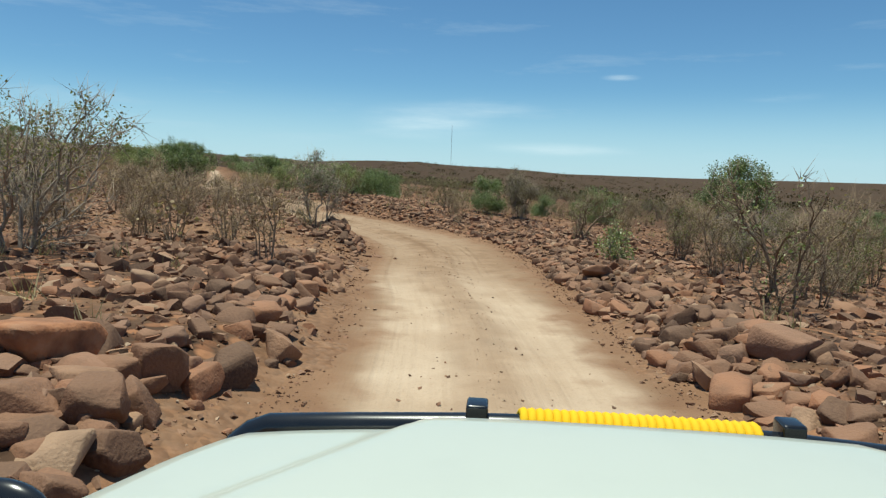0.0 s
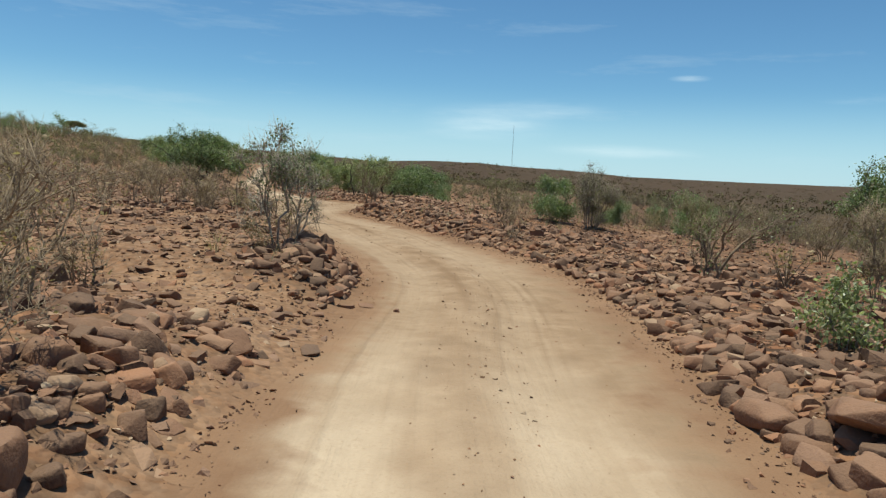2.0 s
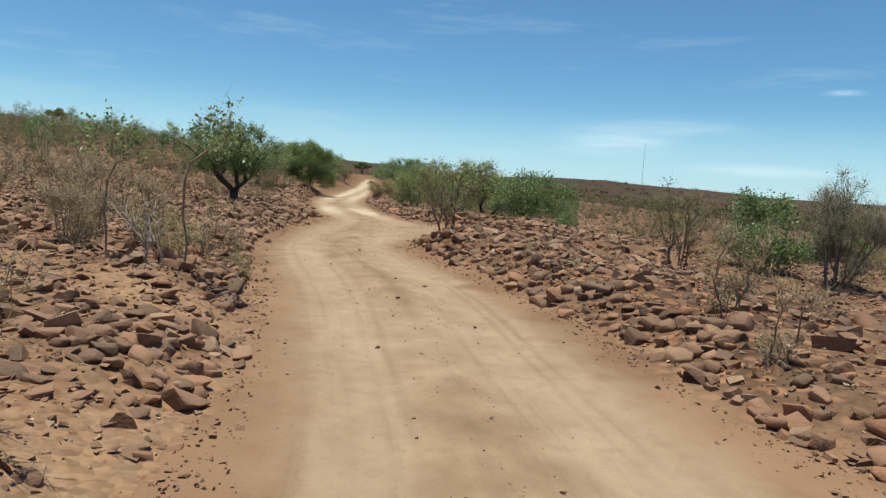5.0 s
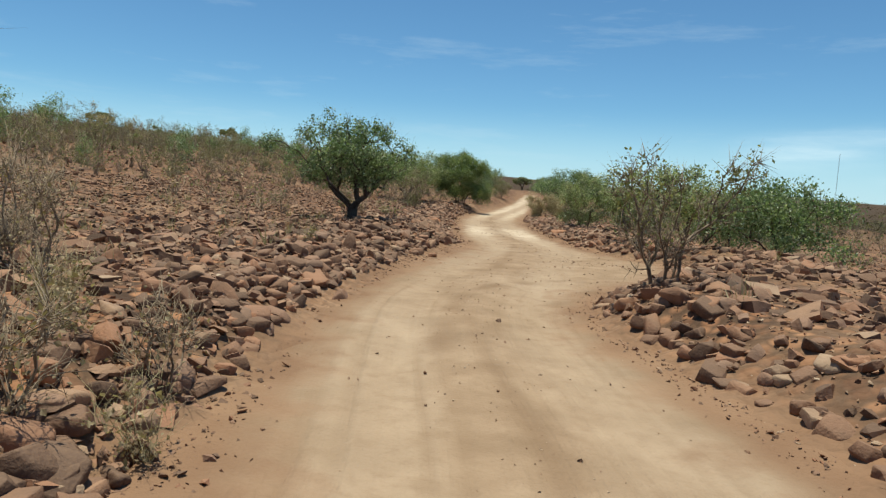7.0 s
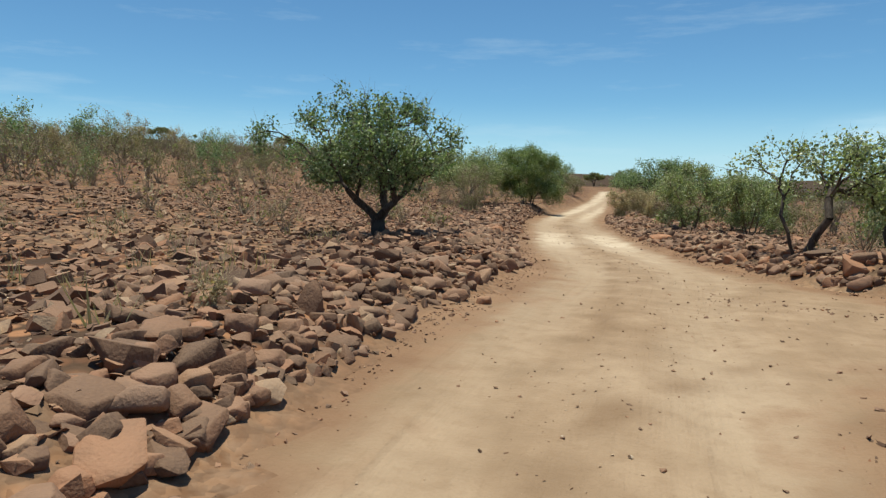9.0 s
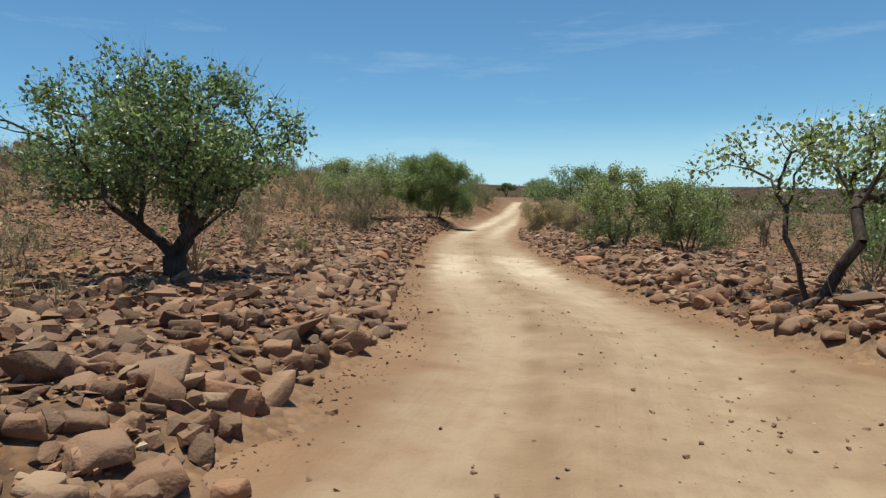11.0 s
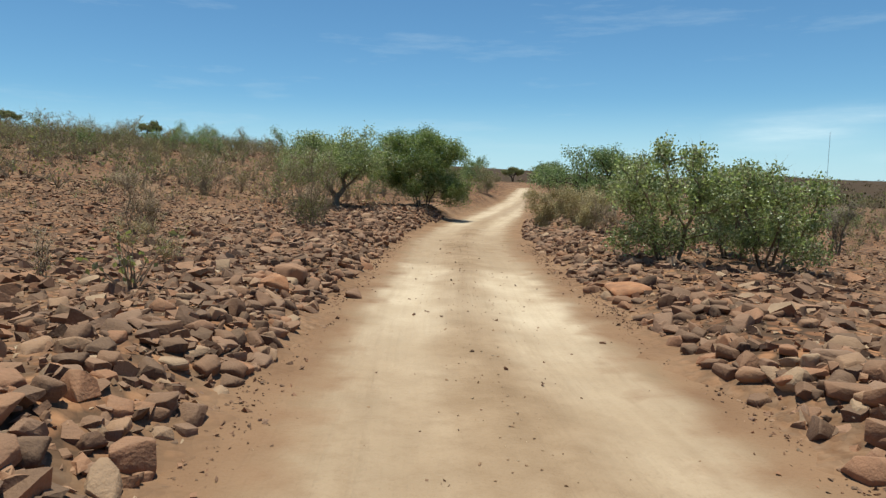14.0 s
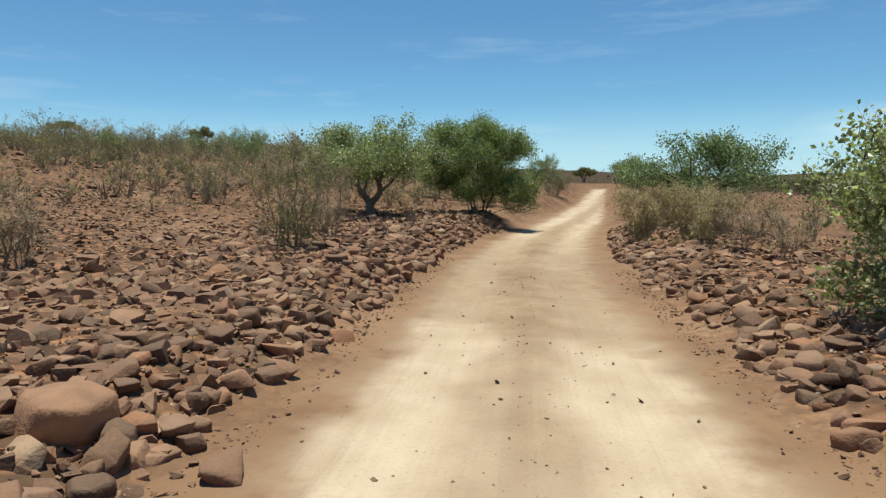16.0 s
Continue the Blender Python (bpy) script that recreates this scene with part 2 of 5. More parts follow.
SOIL, ROAD = soil_material(), road_material()
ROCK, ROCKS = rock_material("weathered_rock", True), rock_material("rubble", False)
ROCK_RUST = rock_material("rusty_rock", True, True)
BARK_DARK = bark_material("dark_bark", (0.045, 0.032, 0.025), (0.13, 0.10, 0.08))
BARK_PALE = bark_material("bleached_wood", (0.24, 0.19, 0.15), (0.46, 0.39, 0.32))
BARK_LIMB = bark_material("brown_limb", (0.12, 0.085, 0.06), (0.29, 0.215, 0.15))
BARK_GREY = bark_material("grey_bark", (0.13, 0.105, 0.082), (0.32, 0.265, 0.21))
BARK_ASH = bark_material("ashy_bark", (0.22, 0.175, 0.135), (0.44, 0.37, 0.3))
BARK_BROWN = bark_material("brown_twig", (0.17, 0.122, 0.082), (0.37, 0.28, 0.195))
LEAF_GREEN = leaf_material("green_leaf", [(0, (0.085, 0.115, 0.05)), (0.5, (0.155, 0.195, 0.085)), (0.85, (0.27, 0.305, 0.15)), (1, (0.5, 0.5, 0.34))], 0.38, 0.42)
LEAF_BRIGHT = leaf_material("bright_leaf", [(0, (0.1, 0.13, 0.045)), (0.6, (0.2, 0.235, 0.085)), (1, (0.4, 0.4, 0.2))], 0.4, 0.42)
LEAF_PALE = leaf_material("pale_leaf", [(0, (0.13, 0.148, 0.06)), (0.6, (0.26, 0.275, 0.12)), (1, (0.56, 0.54, 0.34))], 0.38, 0.42)
LEAF_ASH = leaf_material("ashy_leaf", [(0, (0.1, 0.115, 0.06)), (0.6, (0.17, 0.185, 0.1)), (1, (0.38, 0.38, 0.27))], 0.42, 0.35)
LEAF_OLIVE = leaf_material("olive_leaf", [(0, (0.13, 0.125, 0.055)), (0.6, (0.2, 0.185, 0.085)), (1, (0.3, 0.26, 0.13))], 0.6, 0.4)
LEAF_DRY = leaf_material("dry_leaf", [(0, (0.22, 0.15, 0.08)), (0.6, (0.34, 0.245, 0.135)), (1, (0.48, 0.37, 0.22))], 0.7, 0.3)
LEAF_FAR = leaf_material("dark_scrub", [(0, (0.05, 0.038, 0.022)), (0.6, (0.085, 0.064, 0.036)), (1, (0.13, 0.1, 0.058))], 0.8, 0.2)
TAN_LEAF = leaf_material("tan_leaf", [(0, (0.27, 0.19, 0.1)), (0.6, (0.4, 0.3, 0.165)), (1, (0.52, 0.41, 0.25))], 0.7, 0.3)
STRAW = leaf_material("straw", [(0, (0.26, 0.19, 0.10)), (1, (0.45, 0.36, 0.2))], 0.7, 0.25)


def gravel_material():
    m, n, l, b = make("pale_gravel", 0.9)
    chance = n.new("ShaderNodeNewGeometry").outputs["Random Per Island"]
    grain = noise_at(n, l, 60, 3, place_of(n))
    col = ramp(n, l, chance, [(0, (0.2, 0.115, 0.068)), (0.5, (0.36, 0.22, 0.13)), (1, (0.55, 0.42, 0.3))])
    l.new(blend(n, l, span(n, l, grain, 0.3, 0.7, 0, 0.4), col, (0.24, 0.15, 0.09)), b.inputs["Base Color"])
    return m


GRAVEL = gravel_material()


# ---- lie of the land: road edges, road level and slopes, all by distance along y ----
EDGE_Y = [-60, -20, 0, 5, 10, 12, 15, 17, 19, 22, 28, 32, 34.4, 37, 39, 41, 42.5, 44.5, 46.8, 50, 55, 60, 66, 70, 75, 80, 90, 107, 140, 200]
EDGE_L = [-1, -1, -1.2, -1.25, -1.45, -1.75, -2.1, -2.1, -2.15, -3.1, -6.4, -9.15, -10.15, -10.85, -11.75, -12.25, -12.65, -13.75, -15.4, -17.3, -19.9, -22.7, -25.4, -27.0, -28.9, -30.1, -32.9, -39, -52.95, -83.95]
EDGE_R = [2.3, 2.3, 2.25, 2.25, 2.3, 2.35, 2.4, 2.35, 2.2, 1.65, -1.5, -4.4, -6.4, -6.6, -5.2, -5.0, -6.7, -9.0, -10.5, -12.35, -15.2, -17.9, -20.75, -22.4, -24.2, -26.1, -30.2, -36.8, -51.05, -82.05]
LEVEL_Y = [-60, 0, 6, 12, 18, 25, 31, 37, 42, 48, 54, 60, 66, 75, 90, 107, 140, 300]
LEVEL_Z = [0.2, -0.03, -0.2, -0.45, -0.63, -0.61, -0.53, -0.5, -0.54, -0.7, -0.78, -0.82, -0.87, -0.93, -0.35, 0.6, 1, 0]
LEFT_D = [0, 0.8, 1.8, 5, 12, 28, 60, 110, 220, 500, 1200, 4000]
LEFT_Z = [0, 0.22, 0.34, 0.55, 1.12, 2.8, 5.1, 8, 9.5, 9, 6, 4]
RIGHT_D = [0, 0.8, 1.8, 4, 8, 14, 30, 70, 150, 320, 700, 1500, 2600, 4000]
BANK_Y = [-60, -5, 13.4, 14.2, 16.4, 17.2, 19.4, 20.2, 22, 23.4, 25, 25.8, 28, 31, 44, 50, 56, 70, 86, 110, 300]
BANK_L = [0, 0.2, 0.2, 0.1, 0.1, 0.34, 0.34, 0.08, 0.02, 0.08, 0.05, 0.24, 0.24, 0.26, 0.24, 0.16, 0.34, 0.5, 0.5, 0.15, 0]
BANK_R = [0, 0.1, 0.12, 0.13, 0.13, 0.13, 0.12, 0.12, 0.1, 0.08, 0.06, 0.06, 0.1, 0.3, 0.36, 0.14, 0.1, 0.1, 0.1, 0.05, 0]
RIGHT_Z = [0, 0.2, 0.26, 0.12, -0.2, -0.6, -1.6, -4.2, -7, -9, -4, 9, 12, 6]


def lattice(ix, iy, seed):
    """A random number between 0 and 1 for each whole-number place."""
    h = (ix.astype(np.int64) * 374761393 + iy.astype(np.int64) * 668265263 + seed * 974711) & 0x7FFFFFFF
    h = ((h ^ (h >> 13)) * 1274126177) & 0x7FFFFFFF
    return ((h ^ (h >> 16)) & 0xFFFF) / 65535.0


def rough(x, y, size, seed):
    """Smooth noise between -1 and 1 with bumps of that size in metres."""
    u, v = np.asarray(x, float) / size, np.asarray(y, float) / size
    iu, iv = np.floor(u), np.floor(v)
    fu, fv = u - iu, v - iv
    fu, fv = fu * fu * (3 - 2 * fu), fv * fv * (3 - 2 * fv)
    a, b = lattice(iu, iv, seed), lattice(iu + 1, iv, seed)
    c, d = lattice(iu, iv + 1, seed), lattice(iu + 1, iv + 1, seed)
    return 2 * ((a * (1 - fu) + b * fu) * (1 - fv) + (c * (1 - fu) + d * fu) * fv) - 1


def smooth(y, ys, zs):
    """Interpolation with its corners rounded off."""
    return sum(np.interp(np.asarray(y, float) + o, ys, zs) for o in (-1.6, -0.8, 0, 0.8, 1.6)) / 5


def sides(x, y):
    """Metres outside the left edge and outside the right edge of the road (negative: inside it)."""
    left, right = smooth(y, EDGE_Y, EDGE_L), smooth(y, EDGE_Y, EDGE_R)
    lean = (smooth(np.asarray(y) + 1.5, EDGE_Y, EDGE_L) - smooth(np.asarray(y) - 1.5, EDGE_Y, EDGE_L)) / 3
    run = 1 / np.sqrt(1 + lean * lean)
    wob = 0.22 * rough(x, y, 1.7, 5) + 0.1 * rough(x, y, 0.6, 6)
    return (left - x) * run + wob, (x - right) * run + wob


def land(x, y):
    """The ground's height beside the road, and its level under the road."""
    x, y = np.asarray(x, float), np.asarray(y, float)
    dl, dr = sides(x, y)
    z = smooth(y, LEVEL_Y, LEVEL_Z)
    steep = 1 + np.clip((y - 42) / 14, 0, 1) * np.clip((dl - 3) / 8, 0, 1) * np.clip((260 - dl) / 150, 0, 1) * 0.25
    z = z + np.where(dl > 0, np.interp(dl, LEFT_D, LEFT_Z) * steep, 0) + np.where(dr > 0, np.interp(dr, RIGHT_D, RIGHT_Z), 0)
    bump = np.clip(dl / 0.8, 0, 1) * np.exp(-np.maximum(dl, 0) / 9) * np.interp(y, BANK_Y, BANK_L)
    z = z + bump + np.clip(dr / 0.9, 0, 1) * np.exp(-np.maximum(dr, 0) / 5) * np.interp(y, BANK_Y, BANK_R)
    z = z - np.interp(y, [26, 34], [0, 0.19]) * np.interp(dl, [0, 1, 4, 9, 14], [0, 0.06, 1, 0.6, 0]) * (y < 140)
    swing = x / np.maximum(y, 1.0)
    z = z + 20 * np.clip((y - 350) / 900, 0, 1) * np.clip(1.3 - swing / 0.28, 0, 1) * np.clip((swing + 0.2) / 0.15, 0, 1)
    off = np.clip(np.maximum(dl, dr) / 2, 0, 1)
    far = np.clip(np.maximum(dl, dr) / 40, 0, 1)
    return z + off * (0.07 * rough(x, y, 2.3, 1) + 0.035 * rough(x, y, 0.8, 2)) + far * (0.5 * rough(x, y, 25, 3) + 0.9 * rough(x, y, 90, 4))



# ---- helpers for meshes ----
def mesh_from(name, verts, faces, material, flat=True):
    me = bpy.data.meshes.new(name)
    verts = np.asarray(verts, dtype=np.float32)
    faces = np.asarray(faces, dtype=np.int32)
    k = faces.shape[1]
    me.vertices.add(len(verts))
    me.vertices.foreach_set("co", verts.ravel())
    me.loops.add(faces.size)
    me.loops.foreach_set("vertex_index", faces.ravel())
    me.polygons.add(len(faces))
    me.polygons.foreach_set("loop_start", np.arange(0, faces.size, k, dtype=np.int32))
    me.polygons.foreach_set("use_smooth", np.full(len(faces), not flat))
    me.update(calc_edges=True)
    me.materials.append(material)
    return me


def part(name, me, parent, label=""):
    ob = new(name, me)
    ob.parent = parent
    return tagged(ob, label)


def thing(name, x, y, z, label, category, group="", kind=""):
    ob = new(name)
    ob.empty_display_size = 0.2
    ob.matrix_world = pose(x, y, z)
    return tagged(ob, label, category, group, kind)


# ---- ground: one sheet to the horizon, finest along the road ----
def steps(a, b, fine, far, growth=1.12):
    mid = list(np.arange(a, b + fine / 2, fine))
    lo, hi, s = [a], [b], fine
    while hi[-1] < far:
        s *= growth
        lo.append(lo[-1] - s)
        hi.append(hi[-1] + s)
    return np.array(lo[:0:-1] + mid + hi[1:])


def bare(x, y, dl, dr):
    """1 where the soil beside the road lies open, with few stones."""
    back = y - 0.85 * np.clip(dl - 0.2, 0, 3.5) * (y < 17)
    gaps = np.interp(back, [0, 13.7, 14.3, 16.3, 16.9, 19, 19.6, 22.4, 23, 24.6, 24.9, 25.7, 26.1, 90], [0, 0, 1, 1, 0, 0, 1, 1, 0, 0, 1, 1, 0, 0])
    open_left = np.maximum(gaps * np.clip((4.5 - dl) / 1.5, 0, 1), (y < 13.2) * np.clip((0.6 - dl) / 0.3, 0, 0.8)) * (dl > -0.2)
    heap = np.clip((1.9 - dl) / 0.4, 0, 1) * np.interp(y, [16.6, 17.2, 20, 20.5], [0, 1, 1, 0])
    strewn = np.interp(back, [12.9, 13.8, 22.5, 24], [0, 0.86, 0.86, 0]) * np.clip((15 - dl) / 5, 0, 1) * (dl > 0) * (1 - heap)
    open_left = np.maximum(open_left * (1 - heap), strewn)
    worn = np.clip((rough(x, y, 3.2, 21) - 0.45) * 3, 0, 1) * (np.maximum(dl, dr) > 2)
    return np.clip(np.maximum(open_left, worn * 0.3), 0, 1)


def build_ground():
    xs, ys = steps(-34, 14, 0.33, 3800), steps(-8, 76, 0.33, 3800)
    gx, gy = np.meshgrid(xs, ys)
    gz = land(gx, gy)
    dl, dr = sides(gx, gy)
    inside = np.maximum(dl, dr) < -0.3
    gz = np.where(inside & (np.abs(gy) < 200), gz - 0.12, gz)
    n = len(xs)
    i = (np.arange(len(ys) - 1)[:, None] * n + np.arange(n - 1)[None]).ravel()
    faces = np.stack([i, i + 1, i + n + 1, i + n], 1)
    me = mesh_from("ground", np.stack([gx, gy, gz], -1).reshape(-1, 3), faces, SOIL, flat=False)
    cover = np.clip((np.maximum(np.maximum(dl, dr), (gy - 95) * 0.9) + 8 * rough(gx, gy, 12, 8) - 26) / 45, 0, 0.92)
    me.attributes.new("cover", "FLOAT", "POINT").data.foreach_set("value", cover.astype(np.float32).ravel())
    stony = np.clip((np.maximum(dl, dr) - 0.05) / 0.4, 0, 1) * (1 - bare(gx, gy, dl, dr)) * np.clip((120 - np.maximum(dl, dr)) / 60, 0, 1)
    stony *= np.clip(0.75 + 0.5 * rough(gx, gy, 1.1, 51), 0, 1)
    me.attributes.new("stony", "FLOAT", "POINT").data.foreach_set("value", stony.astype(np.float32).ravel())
    out = np.maximum(dl, dr)
    verge = np.clip((0.25 + 0.55 * rough(gx, gy, 0.9, 61) - out) / 0.5, 0, 1) * (np.abs(gy) < 150)
    me.attributes.new("verge", "FLOAT", "POINT").data.foreach_set("value", verge.astype(np.float32).ravel())
    ob = new("ground", me)
    tagged(ob, "reddish brown stony semi-desert soil sloping across a hillside", "ground", kind="structure")


def road_height(x, y, u):
    """Height of the track; u runs from -1 at its left edge to 1 at its right edge."""
    rut = np.exp(-((np.abs(u) - 0.42) / 0.2) ** 2)
    crown = np.exp(-((u - 0.02) / 0.14) ** 2)
    z = smooth(y, LEVEL_Y, LEVEL_Z) - 0.035 * rut + 0.02 * crown + 0.05 * np.clip(np.abs(u) - 0.8, 0, 1)
    return z + 0.012 * rough(x, y, 0.5, 11) + 0.006 * rough(x, y, 0.17, 12) + 0.012 * rough(x, y, 2.5, 13)


def wheel_line(x, y):
    """Where a place lies across the pair of ruts: 0 midway between them, 1 at the worn edge."""
    lean = (smooth(np.asarray(y) + 1.5, EDGE_Y, EDGE_L) - smooth(np.asarray(y) - 1.5, EDGE_Y, EDGE_L)) / 3
    half = np.interp(y, [0, 10, 22, 32, 50, 75], [1.72, 1.87, 1.95, 2.1, 2.15, 2.1]) * np.sqrt(1 + lean * lean)
    return (x - smooth(y, EDGE_Y, EDGE_L) - half) / half


def build_road():
    ys = np.concatenate([np.arange(-14, 70, 0.16), np.arange(70, 200, 0.8)])
    us = np.linspace(-1.18, 1.18, 90)
    left, right = smooth(ys, EDGE_Y, EDGE_L), smooth(ys, EDGE_Y, EDGE_R)
    x = ((left + right) / 2)[:, None] + us[None] * ((right - left) / 2)[:, None]
    y = np.repeat(ys[:, None], len(us), 1)
    u = np.repeat(us[None], len(ys), 0)
    v = wheel_line(x, y)
    z = road_height(x, y, v)
    z = np.where(np.abs(u) > 1.1, z - 0.1, z)
    n = len(us)
    i = (np.arange(len(ys) - 1)[:, None] * n + np.arange(n - 1)[None]).ravel()
    me = mesh_from("road", np.stack([x, y, z], -1).reshape(-1, 3), np.stack([i, i + 1, i + n + 1, i + n], 1), ROAD, flat=False)
    a = me.attributes.new("across", "FLOAT", "POINT")
    a.data.foreach_set("value", np.abs(u).astype(np.float32).ravel())
    along = np.cumsum(np.hypot(np.gradient((left + right) / 2), np.gradient(ys)))[:, None] + 0 * u
    drift = 0.06 * rough(along, along * 0, 9.0, 15)
    ragged = 0.05 * rough(x, y, 0.9, 18) + 0.04 * rough(x, y, 0.3, 23)
    ruts = np.clip((0.36 - np.abs(np.abs(v + drift) - 0.44) + ragged) / 0.24, 0, 1)
    ruts = ruts * ruts * (3 - 2 * ruts)
    band = ruts * (0.7 + 0.3 * rough(v * 6, along * 0.3, 1.0, 16))
    # how pale the track is at each distance along y
    pale = np.interp(y, [-20, 2, 11, 13.5, 16, 36, 45, 47.5, 49.5, 51, 54.6, 55.8, 57.5, 64, 70, 80, 95, 200], [0.6, 0.85, 0.85, 0.45, 0.05, 0.05, 0.12, 0.35, 0.7, 0.98, 0.98, 0.4, 0.15, 0.28, 0.75, 0.85, 0.9, 0.9])
    pale = np.clip(pale * (0.3 + 0.5 * ruts) + 0.1 * rough(v * 3, along * 0.5, 1.2, 17), 0, 1) * np.clip((0.92 - np.abs(v) + 2 * ragged) / 0.36, 0, 1)
    me.attributes.new("pale", "FLOAT", "POINT").data.foreach_set("value", pale.astype(np.float32).ravel())
    ridge = 0 * u
    for at, width, much in ((0.03, 0.045, 1.0), (-0.2, 0.022, 0.6), (0.24, 0.022, 0.6), (0.33, 0.015, 0.5), (0.52, 0.016, 0.6), (0.6, 0.02, 0.7), (-0.3, 0.014, 0.5), (-0.54, 0.018, 0.5), (-0.66, 0.03, 0.5)):
        ridge = np.maximum(ridge, np.interp(y, [11, 15, 28, 36], [0.35, 1, 1, 0.35]) * much * np.exp(-((v + 1.3 * drift + 0.05 * rough(along, 0 * along + 7 * at, 5, 19) - at) / width) ** 2) * np.clip(0.55 + 0.7 * rough(along * 0.3, u * 0 + 9 * at, 1.0, 20), 0, 1))
    # brown scuffs where wheels swing off into the side track
    torn = np.clip(0.7 + 0.9 * rough(x, y, 0.5, 25), 0, 1.15)
    for ty, tx, width in (((31.2, 33.1, 34.5, 36, 37, 38.7), (-6.7, -7.6, -8.1, -8.25, -7.95, -7.0), 0.2), ((33.9, 35, 36.2, 37), (-6.7, -6.88, -6.92, -6.6), 0.16), ((37.8, 39.05, 39.8, 41.6, 44.1, 46), (-9.3, -9.62, -9.86, -10.62, -11.66, -12.5), 0.15)):
        fade = np.clip((y - ty[0]) / 0.6, 0, 1) * np.clip((ty[-1] - y) / 0.6, 0, 1)
        ridge = np.maximum(ridge, fade * torn * np.exp(-((x - np.interp(y, ty, tx)) / width) ** 2))
    me.attributes.new("ridge", "FLOAT", "POINT").data.foreach_set("value", ridge.astype(np.float32).ravel())
    lane = np.stack([v * 2, along, 0 * u], -1)
    me.attributes.new("lane", "FLOAT_VECTOR", "POINT").data.foreach_set("vector", lane.astype(np.float32).ravel())
    me.attributes.new("band", "FLOAT", "POINT").data.foreach_set("value", band.astype(np.float32).ravel())
    tagged(new("road", me), "pale sandy two-rut dirt track between stone banks", "dirt road", kind="structure")


build_ground()
build_road()


# ---- rocks ----
def hull(points):
    bm = bmesh.new()
    for p in points:
        bm.verts.new(p)
    out = bmesh.ops.convex_hull(bm, input=bm.verts)
    for v in [v for v in bm.verts if not v.link_faces]:
        bm.verts.remove(v)
    return bm


def rock_shape(rng, count):
    """A small broken stone about 1 m across, with few faces."""
    p = rng.normal(size=(count, 3))
    p /= np.linalg.norm(p, axis=1)[:, None]
    p = np.sign(p) * np.abs(p) ** 0.75
    p *= rng.uniform(0.75, 1.0, (count, 1)) * np.array([1, rng.uniform(0.65, 0.95), rng.uniform(0.45, 0.8)]) * 0.5
    return as_arrays(hull(p))


def as_arrays(bm):
    bmesh.ops.triangulate(bm, faces=bm.faces)
    bm.verts.index_update()
    v = np.array([q.co[:] for q in bm.verts])
    f = np.array([[q.index for q in face.verts] for face in bm.faces])
    bm.free()
    return v, f


def worn_shape(rng, cuts):
    """A broken blocky stone about 1 m across: flat faces that meet in worn edges."""
    n = rng.normal(size=(int(rng.integers(6, 10)), 3))
    n /= np.linalg.norm(n, axis=1)[:, None]
    h = rng.uniform(0.62, 0.98, len(n))
    n = np.concatenate([n, np.eye(3) + rng.normal(0, 0.12, (3, 3)), -np.eye(3) + rng.normal(0, 0.12, (3, 3))])
    h = np.append(h, rng.uniform(0.6, 0.95, 6))
    corners = []
    for a, b, c in itertools.combinations(range(len(n)), 3):
        m = n[[a, b, c]]
        if abs(np.linalg.det(m)) > 0.05:
            p = np.linalg.solve(m, h[[a, b, c]])
            if (n @ p < h + 1e-6).all():
                corners.append(p)
    bm = hull(np.array(corners) * np.array([0.58, rng.uniform(0.46, 0.58), rng.uniform(0.4, 0.54)]))
    bmesh.ops.dissolve_limit(bm, angle_limit=radians(4), verts=bm.verts, edges=bm.edges)
    bmesh.ops.remove_doubles(bm, verts=bm.verts, dist=0.05)
    if cuts < 0:
        return as_arrays(bm)
    bmesh.ops.bevel(bm, geom=bm.edges[:], offset=0.095, segments=1, affect="EDGES", clamp_overlap=True)
    bmesh.ops.triangulate(bm, faces=bm.faces)
    if cuts:
        bmesh.ops.subdivide_edges(bm, edges=bm.edges[:], cuts=cuts, use_grid_fill=True)
        for _ in range(2):
            bmesh.ops.smooth_vert(bm, verts=bm.verts, factor=0.45, use_axis_x=True, use_axis_y=True, use_axis_z=True)
        for v in bm.verts:
            v.co *= 1.06
        wave = rng.normal(0, 6, (3, 3))
        for v in bm.verts:
            v.co += v.co.normalized() * 0.016 * float(np.sin(wave @ np.array(v.co) + 1).sum())
    return as_arrays(bm)


def crisp(me):
    """Smooth shading, with creases where faces meet at an angle."""
    me.set_sharp_from_angle(angle=radians(50))
    return me


rock_rng = np.random.default_rng(7)
SMALL = [rock_shape(rock_rng, int(rock_rng.integers(8, 11))) for _ in range(24)]
GRIT = [rock_shape(rock_rng, 6) for _ in range(10)]
WORN = [worn_shape(rock_rng, 0) for _ in range(26)]
BROKEN = [worn_shape(rock_rng, -1) for _ in range(26)]
LARGE = [worn_shape(rock_rng, 1) for _ in range(24)]


def turns(rng, n, tilt):
    """n random turns: any heading, leaning by about tilt radians."""
    a, b, c = rng.uniform(0, 2 * np.pi, n), rng.normal(0, tilt, n), rng.normal(0, tilt, n)
    ca, sa, cb, sb, cc, sc = np.cos(a), np.sin(a), np.cos(b), np.sin(b), np.cos(c), np.sin(c)
    o, e = np.zeros(n), np.ones(n)
    mat = lambda *r: np.stack(r, -1).reshape(n, 3, 3)
    return mat(ca, -sa, o, sa, ca, o, o, o, e) @ mat(cb, o, sb, o, e, o, -sb, o, cb) @ mat(e, o, o, o, cc, -sc, o, sc, cc)


